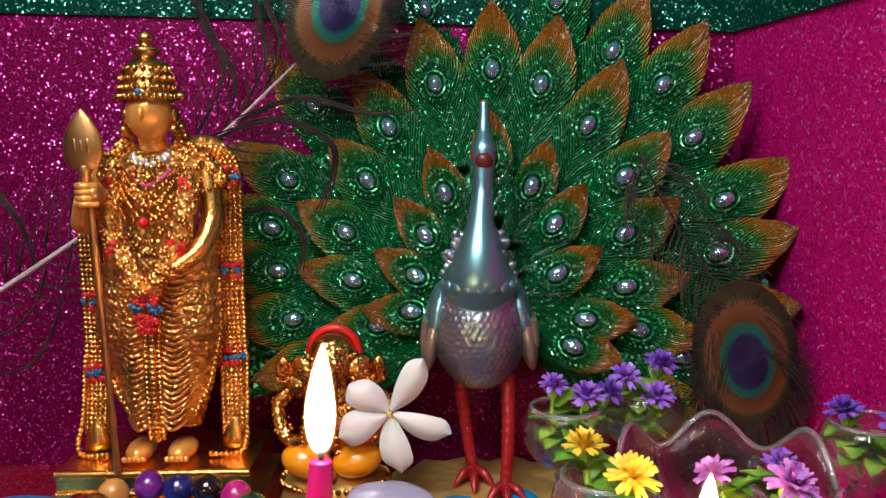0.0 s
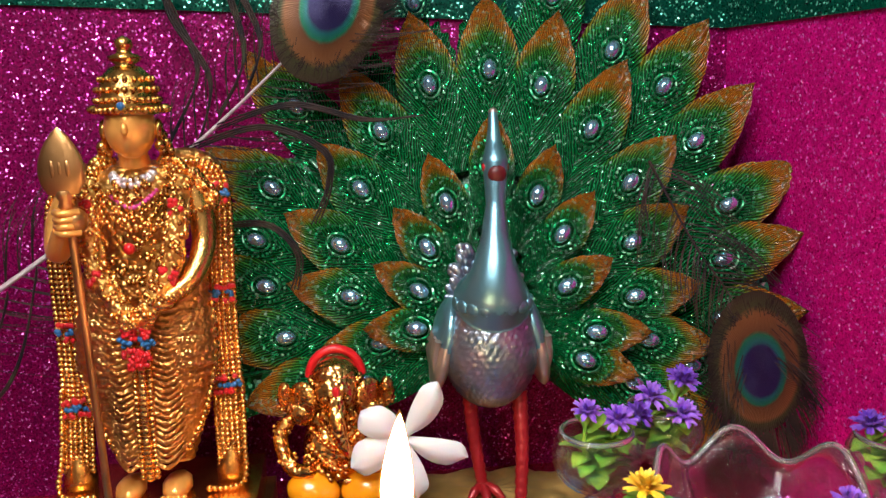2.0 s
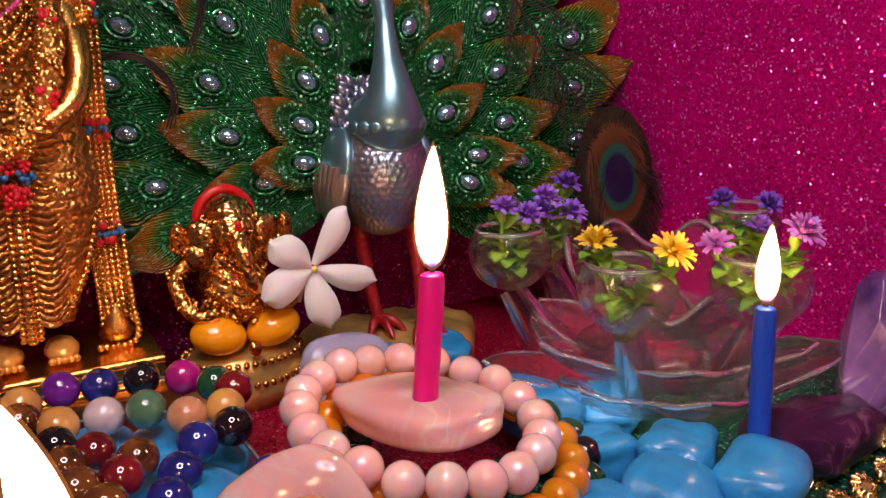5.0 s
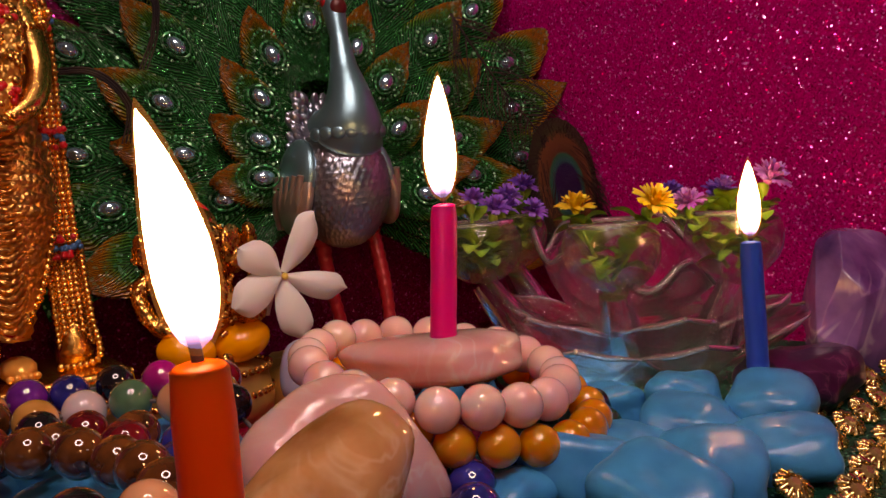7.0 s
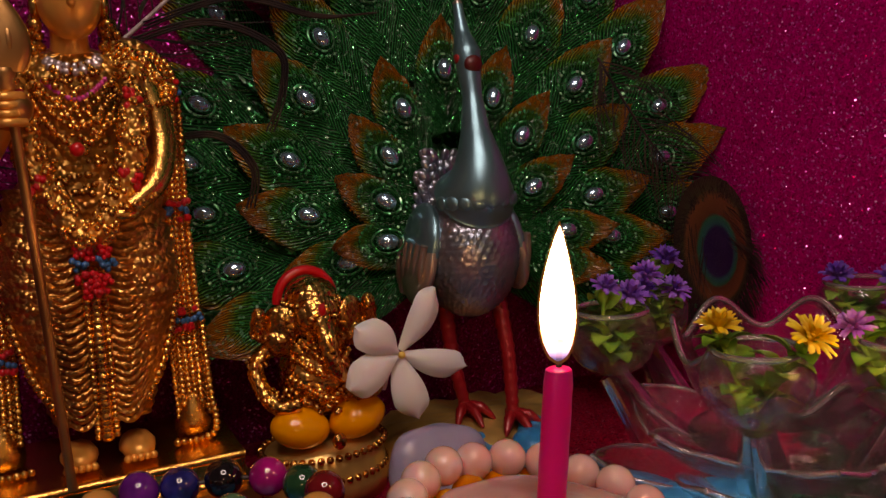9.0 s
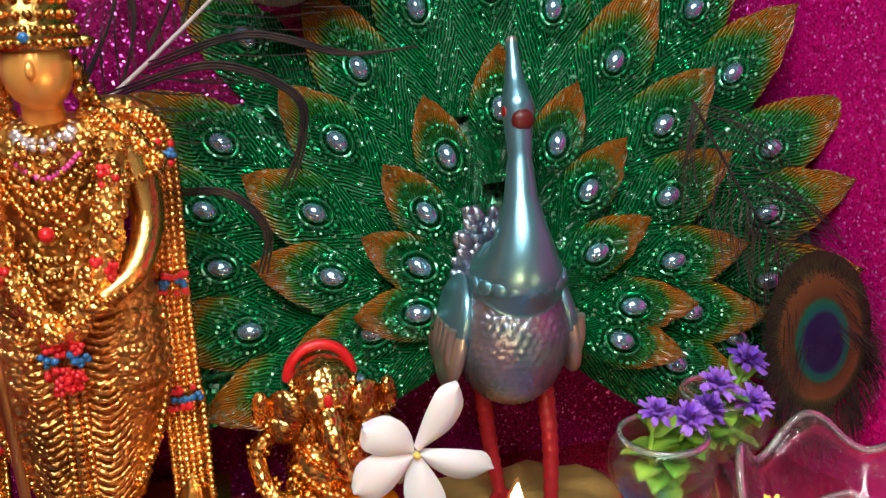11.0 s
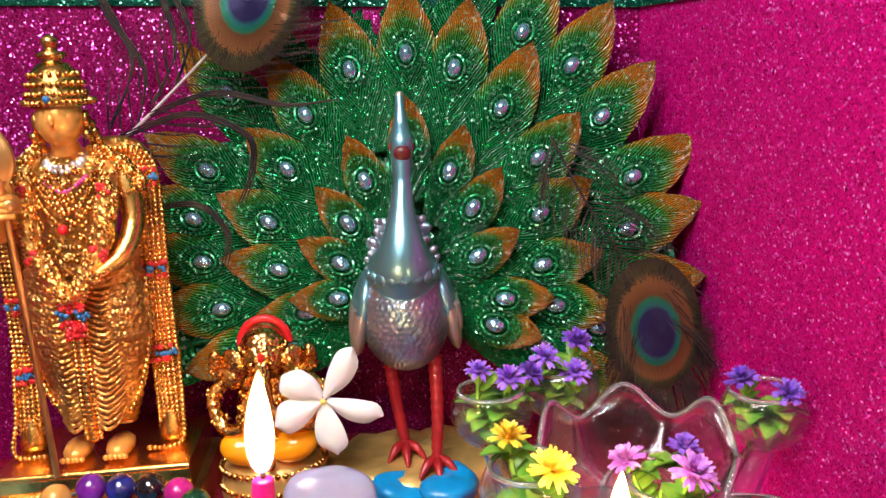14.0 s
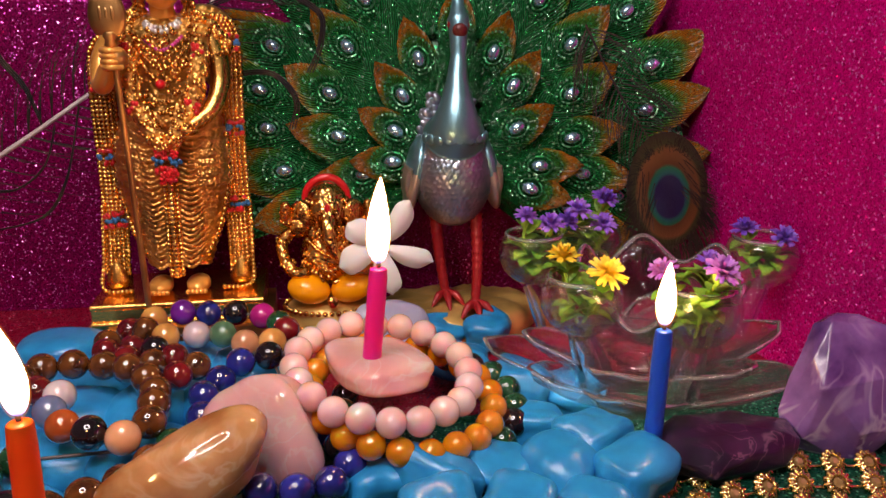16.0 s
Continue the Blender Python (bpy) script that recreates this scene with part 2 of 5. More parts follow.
FAN = fan_paint()
FAN_BACK = fan_back_paint()
GEM = material("silver_gem", (0.44, 0.72, 0.95), 0.1, 0.9, Coat_Weight=1.0)
TEAL = material("teal_metal", (0.2, 0.40, 0.47), 0.33, 0.85)
bump(TEAL, tex(TEAL, "ShaderNodeTexNoise", 700).outputs["Fac"], 0.12, 0.0003)
PEWTER = material("pewter_scales", (0.36, 0.40, 0.48), 0.3, 0.9)
bump(PEWTER, tex(PEWTER, "ShaderNodeTexNoise", 1500).outputs["Fac"], 0.3, 0.0003)
link(PEWTER, ramp(PEWTER, tex(PEWTER, "ShaderNodeTexNoise", 90).outputs["Fac"], [(0.3, (0.2, 0.3, 0.38)), (0.55, (0.4, 0.42, 0.5)), (0.75, (0.48, 0.36, 0.36))]), "Base Color")
RED_LEG = material("red_leg", (0.34, 0.012, 0.016), 0.35, 0.2, Coat_Weight=0.3)
bump(RED_LEG, tex(RED_LEG, "ShaderNodeTexNoise", 900).outputs["Fac"], 0.4, 0.0004)
RED_FACE = material("dark_red_patch", (0.1, 0.008, 0.008), 0.4)
BRONZE = material("wing_bronze", (0.5, 0.42, 0.36), 0.32, 0.8)

def clear_glass(name, rough, straight, wavy, lift_share):
    """Clear glass: part of the light goes straight through, the rest is bent; gloss grows to the rim."""
    m = material(name, (1, 0.985, 0.99), rough, 0.0, Transmission_Weight=1.0, IOR=1.45)
    t = m.node_tree
    b, out = t.nodes["Principled BSDF"], t.nodes["Material Output"]
    tr = t.nodes.new("ShaderNodeBsdfTransparent")
    tr.inputs[0].default_value = (0.97, 0.96, 0.97, 1)
    wav = tex(m, "ShaderNodeTexNoise", 75)
    bump(m, wav.outputs["Fac"], wavy * 0.25, 0.0015)
    rip = tex(m, "ShaderNodeTexNoise", 170)
    bp = t.nodes.new("ShaderNodeBump")
    bp.inputs["Strength"].default_value, bp.inputs["Distance"].default_value = wavy, 0.006
    t.links.new(rip.outputs["Fac"], bp.inputs["Height"])
    gl = t.nodes.new("ShaderNodeBsdfGlossy")
    t.links.new(bp.outputs[0], gl.inputs["Normal"])
    gl.inputs["Roughness"].default_value = 0.03
    fr = t.nodes.new("ShaderNodeMath")
    fr.operation = "MULTIPLY_ADD"
    lw = t.nodes.new("ShaderNodeLayerWeight")
    pw = t.nodes.new("ShaderNodeMath")
    pw.operation = "POWER"
    pw.inputs[1].default_value = 3.0
    t.links.new(lw.outputs["Facing"], pw.inputs[0])
    t.links.new(pw.outputs[0], fr.inputs[0])
    fr.inputs[1].default_value, fr.inputs[2].default_value = 0.8, 0.035
    thin = t.nodes.new("ShaderNodeMixShader")
    t.links.new(fr.outputs[0], thin.inputs[0])
    t.links.new(tr.outputs[0], thin.inputs[1])
    t.links.new(gl.outputs[0], thin.inputs[2])
    mix = t.nodes.new("ShaderNodeMixShader")
    mix.inputs[0].default_value = straight
    t.links.new(b.outputs[0], mix.inputs[1])
    t.links.new(thin.outputs[0], mix.inputs[2])
    # a trace of white diffuse brightens the glass, standing in for caught light
    lift_white = t.nodes.new("ShaderNodeBsdfDiffuse")
    lift_white.inputs[0].default_value = (0.9, 0.88, 0.9, 1)
    lifted = t.nodes.new("ShaderNodeMixShader")
    lifted.inputs[0].default_value = lift_share
    t.links.new(mix.outputs[0], lifted.inputs[1])
    t.links.new(lift_white.outputs[0], lifted.inputs[2])
    t.links.new(lifted.outputs[0], out.inputs[0])
    return m


GLASS = clear_glass("clear_glass", 0.0, 0.3, 0.6, 0.002)
THIN_GLASS = clear_glass("thin_glass", 0.0, 0.8, 0.15, 0.003)
EDGE_GLASS = material("thick_glass_edge", (1, 0.98, 0.99), 0.02, 0.0, Transmission_Weight=0.94, IOR=1.5, Coat_Weight=0.6)


def wax(name, color):
    m = material(name, color, 0.38, 0.0, Subsurface_Weight=0.75, Subsurface_Scale=0.007)
    m.node_tree.nodes["Principled BSDF"].inputs["Subsurface Radius"].default_value = (1.0, 0.35, 0.3)
    bump(m, tex(m, "ShaderNodeTexNoise", 400).outputs["Fac"], 0.12, 0.0003)
    return m


PINK_WAX = wax("pink_wax", (0.95, 0.012, 0.24))
BLUE_WAX = wax("blue_wax", (0.008, 0.075, 0.5))
ORANGE_WAX = wax("orange_wax", (1.0, 0.085, 0.005))
WICK = material("charred_wick", (0.02, 0.012, 0.015), 0.8)


def flame_light():
    m = bpy.data.materials.new("flame")
    m.use_nodes = True
    t = m.node_tree
    t.nodes.clear()
    out = t.nodes.new("ShaderNodeOutputMaterial")
    em = t.nodes.new("ShaderNodeEmission")
    em.inputs["Strength"].default_value = FLAME_POWER
    tr = t.nodes.new("ShaderNodeBsdfTransparent")
    mix = t.nodes.new("ShaderNodeMixShader")
    co = t.nodes.new("ShaderNodeTexCoord")
    sep = t.nodes.new("ShaderNodeSeparateXYZ")
    t.links.new(co.outputs["Generated"], sep.inputs[0])
    r = t.nodes.new("ShaderNodeValToRGB")
    e = r.color_ramp.elements
    e[0].position, e[0].color = 0.02, (0.05, 0.09, 0.3, 1)
    e[1].position, e[1].color = 0.42, (1.0, 0.62, 0.27, 1)
    k = e.new(0.2)
    k.color = (0.6, 0.22, 0.06, 1)
    t.links.new(sep.outputs[2], r.inputs[0])
    t.links.new(r.outputs[0], em.inputs[0])
    a = t.nodes.new("ShaderNodeMapRange")
    a.inputs[1].default_value, a.inputs[2].default_value = 0.04, 0.34
    a.inputs[3].default_value, a.inputs[4].default_value = 0.03, 1.0
    t.links.new(sep.outputs[2], a.inputs[0])
    t.links.new(a.outputs[0], mix.inputs[0])
    t.links.new(tr.outputs[0], mix.inputs[1])
    t.links.new(em.outputs[0], mix.inputs[2])
    t.links.new(mix.outputs[0], out.inputs[0])
    return m


FLAME = flame_light()
MANTLE = bpy.data.materials.new("flame_mantle")
MANTLE.use_nodes = True
t = MANTLE.node_tree
t.nodes.clear()
out = t.nodes.new("ShaderNodeOutputMaterial")
em = t.nodes.new("ShaderNodeEmission")
em.inputs[0].default_value, em.inputs[1].default_value = (1.0, 0.36, 0.08, 1), 2.2
tr = t.nodes.new("ShaderNodeBsdfTransparent")
mx = t.nodes.new("ShaderNodeMixShader")
mx.inputs[0].default_value = 0.06
t.links.new(tr.outputs[0], mx.inputs[1])
t.links.new(em.outputs[0], mx.inputs[2])
t.links.new(mx.outputs[0], out.inputs[0])


def stone(name, light, dark, rough=0.12, through_weight=0.15, scale=70, veins=None, sss=0.3):
    m = material(name, light, rough, 0.0, Transmission_Weight=through_weight, Subsurface_Weight=sss, Subsurface_Scale=0.006, Coat_Weight=1.0 if "bead" in name else 0.15, Coat_Roughness=0.03)
    n = tex(m, "ShaderNodeTexNoise", scale, Detail=5.0)
    c = ramp(m, n.outputs["Fac"], [(0.32, dark), (0.62, light)])
    if veins:
        w = tex(m, "ShaderNodeTexNoise", scale * 0.8, Detail=3.0, Distortion=1.6)
        n3 = tex(m, "ShaderNodeTexNoise", scale * 0.5)
        thin = ramp(m, maths(m, "ABSOLUTE", maths(m, "SUBTRACT", w.outputs["Fac"], 0.5)), [(0.0, (1, 1, 1)), (0.035, (0, 0, 0))])
        v = maths(m, "MULTIPLY", thin, ramp(m, n3.outputs["Fac"], [(0.42, (0, 0, 0)), (0.62, (0.8, 0.8, 0.8))]))
        c = mixed(m, v, c, veins)
    link(m, c, "Base Color")
    if "bead" not in name:
        n2 = tex(m, "ShaderNodeTexNoise", scale * 6)
        bump(m, n2.outputs["Fac"], 0.1, 0.0003)
    return m


ROSE = stone("rose_quartz", (1.0, 0.62, 0.60), (0.93, 0.46, 0.46), 0.14, 0.42, 60, (0.97, 0.8, 0.78), 0.5)
BLUE_STONE = stone("blue_howlite", (0.008, 0.28, 0.60), (0.006, 0.20, 0.48), 0.33, 0.0, 110, None, 0.15)
LAVENDER = stone("lavender_stone", (0.42, 0.41, 0.58), (0.34, 0.33, 0.5), 0.25, 0.1)
AMETHYST = stone("amethyst", (0.36, 0.18, 0.50), (0.07, 0.02, 0.14), 0.24, 0.2, 42, (0.62, 0.5, 0.7))
DARK_AMETHYST = stone("dark_amethyst", (0.028, 0.009, 0.036), (0.008, 0.003, 0.012), 0.3, 0.0, 110, (0.17, 0.08, 0.13), 0.0)
CITRINE = stone("citrine", (0.78, 0.43, 0.2), (0.3, 0.1, 0.02), 0.08, 0.3, 45, (0.9, 0.7, 0.5), 0.4)
AMBER_BEAD = stone("amber_agate_bead", (1.0, 0.36, 0.006), (0.95, 0.27, 0.004), 0.05, 0.35, 80, None, 0.5)
ROSE_BEAD = stone("rose_quartz_bead", (1.0, 0.64, 0.61), (0.96, 0.5, 0.49), 0.06, 0.22, 60, None, 0.8)
LAPIS = stone("lapis_bead", (0.02, 0.025, 0.26), (0.006, 0.006, 0.05), 0.08, 0.0, 110, None, 0.0)
TIGER = stone("tiger_eye_bead", (0.15, 0.045, 0.009), (0.025, 0.006, 0.003), 0.06, 0.0, 160, None, 0.0)
BLACK_BEAD = stone("black_onyx_bead", (0.015, 0.008, 0.012), (0.006, 0.004, 0.006), 0.05, 0.0, 60, None, 0.0)
GREEN_BEAD = stone("dark_green_bead", (0.012, 0.08, 0.03), (0.004, 0.02, 0.01), 0.07, 0.0, 90, None, 0.0)
AVENTURINE = stone("aventurine_bead", (0.1, 0.23, 0.13), (0.05, 0.13, 0.07), 0.08, 0.1, 90)
HONEY = stone("honey_bead", (0.75, 0.38, 0.1), (0.5, 0.22, 0.05), 0.07, 0.1, 90)
WHITE_BEAD = stone("milky_bead", (0.72, 0.6, 0.62), (0.55, 0.45, 0.5), 0.07, 0.1, 60)
PEACH_BEAD = stone("peach_bead", (0.72, 0.36, 0.2), (0.5, 0.2, 0.1), 0.07, 0.1, 60)
RED_BEAD = stone("garnet_bead", (0.2, 0.008, 0.012), (0.06, 0.003, 0.006), 0.06, 0.1, 90, None, 0.0)
PURPLE_BEAD = stone("purple_bead", (0.2, 0.015, 0.33), (0.06, 0.005, 0.12), 0.06, 0.05, 90, None, 0.0)
MAGENTA_BEAD = stone("magenta_bead", (0.5, 0.008, 0.22), (0.25, 0.004, 0.1), 0.06, 0.05, 90, None, 0.0)
ORANGE_BEAD = stone("carnelian_bead", (0.5, 0.1, 0.02), (0.28, 0.05, 0.012), 0.08, 0.1, 60)
GREY_BEAD = stone("grey_blue_bead", (0.2, 0.25, 0.42), (0.12, 0.15, 0.3), 0.08, 0.1, 60)
CORD = material("elastic_cord", (0.1, 0.08, 0.08), 0.5)

PETAL_WHITE = material("white_petal", (0.85, 0.74, 0.74), 0.5, 0.0, Subsurface_Weight=0.4, Subsurface_Scale=0.003)
bump(PETAL_WHITE, tex(PETAL_WHITE, "ShaderNodeTexNoise", 300).outputs["Fac"], 0.2, 0.0004)
PETAL_THROAT = material("yellow_throat", (0.85, 0.6, 0.12), 0.5)
LEAF = material("plastic_leaf", (0.1, 0.3, 0.03), 0.4, 0.0, Subsurface_Weight=0.2, Subsurface_Scale=0.002)
link(LEAF, ramp(LEAF, tex(LEAF, "ShaderNodeTexNoise", 150).outputs["Fac"], [(0.35, (0.08, 0.26, 0.02)), (0.65, (0.32, 0.52, 0.06))]), "Base Color")


def petal_paint(name, a, b):
    m = material(name, a, 0.5, 0.0, Subsurface_Weight=0.2, Subsurface_Scale=0.002)
    link(m, ramp(m, tex(m, "ShaderNodeTexNoise", 350).outputs["Fac"], [(0.35, a), (0.65, b)]), "Base Color")
    return m


PURPLE_FLOWER = petal_paint("purple_petals", (0.2, 0.05, 0.55), (0.42, 0.2, 0.75))
YELLOW_FLOWER = petal_paint("yellow_petals", (0.95, 0.6, 0.02), (1.0, 0.75, 0.1))
PINK_FLOWER = petal_paint("pink_violet_petals", (0.5, 0.1, 0.6), (0.75, 0.35, 0.75))
VIOLET_FLOWER = petal_paint("deep_violet_petals", (0.12, 0.03, 0.42), (0.28, 0.12, 0.6))

BARB = material("dark_barbs", (0.02, 0.012, 0.011), 0.65, 0.0, Specular_IOR_Level=0.25)
link(BARB, ramp(BARB, tex(BARB, "ShaderNodeTexNoise", 120).outputs["Fac"], [(0.35, (0.009, 0.006, 0.008)), (0.6, (0.03, 0.016, 0.01)), (0.75, (0.03, 0.04, 0.014))]), "Base Color")
QUILL = material("pale_quill", (0.5, 0.42, 0.4), 0.4)


def eye_paint():
    m = material("feather_eye", (0.2, 0.1, 0.03), 0.4, 0.45)
    t = m.node_tree
    uv = t.nodes.new("ShaderNodeUVMap")
    sep = t.nodes.new("ShaderNodeSeparateXYZ")
    t.links.new(uv.outputs[0], sep.inputs[0])
    n = tex(m, "ShaderNodeTexNoise", 200)
    rad = maths(m, "ADD", sep.outputs[1], maths(m, "MULTIPLY", maths(m, "SUBTRACT", n.outputs["Fac"], 0.5), 0.05))
    link(m, ramp(m, rad, [(0.0, (0.012, 0.008, 0.05)), (0.36, (0.012, 0.01, 0.06)), (0.42, (0.005, 0.1, 0.1)), (0.5, (0.005, 0.12, 0.06)), (0.55, (0.09, 0.034, 0.01)), (0.76, (0.16, 0.065, 0.02)), (0.84, (0.035, 0.04, 0.012)), (1.0, (0.03, 0.02, 0.012))]), "Base Color")
    ray = maths(m, "SINE", maths(m, "MULTIPLY", sep.outputs[0], 900.0))
    bump(m, ray, 0.3, 0.0003)
    return m


EYE_PAINT = eye_paint()
STONE_GEM = material("champagne_gem", (0.5, 0.3, 0.12), 0.04, 0.3, Transmission_Weight=0.4, Coat_Weight=1.0)
TRIM_GOLD = material("trim_gold", (0.85, 0.62, 0.28), 0.2, 1.0)
PLASTER = material("room_paint", (0.5, 0.46, 0.45), 0.8)
bump(PLASTER, tex(PLASTER, "ShaderNodeTexNoise", 30).outputs["Fac"], 0.1, 0.002)
WOOD = material("table_wood", (0.16, 0.08, 0.04), 0.5)
link(WOOD, ramp(WOOD, tex(WOOD, "ShaderNodeTexNoise", 9, Detail=6.0).outputs["Fac"], [(0.3, (0.1, 0.05, 0.02)), (0.7, (0.22, 0.12, 0.06))]), "Base Color")

# ---- structure ----
def panel(name, a, b, z0, z1, mat, label, thick=0.004, slope=0.0):
    """An upright sheet from a to b on plan, its face on the side of the altar; slope lifts the lower edge at a."""
    a, b = Vector((*a, 0)), Vector((*b, 0))
    d = (b - a).normalized()
    n = Vector((-d.y, d.x, 0)) * thick
    g = Geo()
    steps = 16
    for side, flip in ((Vector((0, 0, 0)), False), (n, True)):
        rows = [[p + side + Vector((0, 0, z0 + slope * (1 - k / steps))), p + side + Vector((0, 0, z1))] for k in range(steps + 1) for p in [a.lerp(b, k / steps)]]
        g.grid(rows[::-1] if flip else rows, 0)
    low = lambda p, s: p + Vector((0, 0, s))
    g.cap([low(a, z0 + slope), low(a + n, z0 + slope), low(a + n, z1), low(a, z1)])
    g.cap([low(b, z0), low(b, z1), low(b + n, z1), low(b + n, z0)])
    g.cap([low(a, z1), low(a + n, z1), low(b + n, z1), low(b, z1)])
    g.cap([low(a, z0 + slope), low(b, z0), low(b + n, z0), low(a + n, z0 + slope)])
    return tagged(g.make(name, mat), label, "wall", kind="structure")


CORNER = (0.113, 0.3335)
LEFT_END, RIGHT_END = (-0.36, 0.347), (0.176, -0.1)
# the back sheet wears the magenta with shade painted in
panel("wall_back", LEFT_END, CORNER, FLOOR, 0.32, MAGENTA_SHADED, "magenta glitter sheet upright behind the figures, darkened by painted shade")
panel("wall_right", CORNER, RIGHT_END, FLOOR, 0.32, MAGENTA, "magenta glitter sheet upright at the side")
panel("trim_back", (-0.36, 0.3455), (0.1125, 0.332), 0.163, 0.322, GREEN_SHEET, "green glitter sheet above the magenta one", 0.0014, 0.022)
panel("trim_right", (0.1118, 0.3320), (0.1745, -0.1), 0.163, 0.322, GREEN_SHEET, "green glitter sheet above the magenta one", 0.0014)

g = Geo()
g.box(-0.5, 0.5, -0.35, 0.45, FLOOR - 0.034, FLOOR - 0.002)
tagged(g.make("ground", WOOD), "dark wooden table top under the altar", "table", kind="structure")
g = Geo()
nx, ny = 40, 30
g.grid([[Vector((-0.36 + 0.53 * j / nx, -0.1 + 0.46 * i / ny, FLOOR + 0.0006 * noise.noise(Vector((j * 0.4, i * 0.4, 0))))) for j in range(nx + 1)] for i in range(ny + 1)])
tagged(g.make("floor", RED_SHEET), "red glitter sheet laid over the table", "floor", kind="structure")
g = Geo()
g.box(-0.045, 0.166, 0.03, 0.198, FLOOR + 0.0008, FLOOR + 0.002, 0, Matrix.Rotation(0.19, 4, "Z"))
tagged(g.make("floor_sheet", GREEN_SHEET), "green glitter sheet lying on the red one", "floor", kind="structure")

for name, box in (("wall_north", (-1.5, 1.5, 0.9, 0.95, -0.78, 1.7)), ("wall_south", (-1.5, 1.5, -1.55, -1.5, -0.78, 1.7)), ("wall_west", (-1.55, -1.5, -1.55, 0.95, -0.78, 1.7)),
                  ("wall_east", (1.5, 1.55, -1.55, 0.95, -0.78, 1.7)), ("ceiling", (-1.55, 1.55, -1.55, 0.95, 1.7, 1.75)), ("floor_room", (-1.55, 1.55, -1.55, 0.95, -0.83, -0.78))):
    g = Geo()
    g.box(*box)
    tagged(g.make(name, PLASTER), "plain painted surface of the room", name.split("_")[0], kind="structure")

# ring lamp over and behind the camera, seen in the beads
lamp_at, lamp_to = Vector((-0.11, -0.02, 0.44)), Vector((0.0, 0.24, 0.03))
RING_GLOW = bpy.data.materials.new("ring_tube")
RING_GLOW.use_nodes = True
b = RING_GLOW.node_tree.nodes["Principled BSDF"]
b.inputs["Base Color"].default_value = (0.8, 0.8, 0.8, 1)
b.inputs["Emission Color"].default_value = (1.0, 0.94, 0.94, 1)
b.inputs["Emission Strength"].default_value = RING_POWER
ring = thing("ring_lamp", lamp_at, "lit white ring lamp on a thin stand", "lamp")
ring.matrix_basis = look(lamp_at, lamp_to)
g = Geo()
g.tube([(0.105 * math.cos(a), 0.105 * math.sin(a), 0) for a in (2 * math.pi * k / 48 for k in range(49))], 0.0145, 8, ends=False)
g.make("tube", RING_GLOW, ring)
g = Geo()
g.tube([(0, -0.11, -0.005), (0, -0.3, -0.02), (0, -0.62, 0.02)], 0.006, 8)
g.make("stand", BLACK_BEAD, ring)


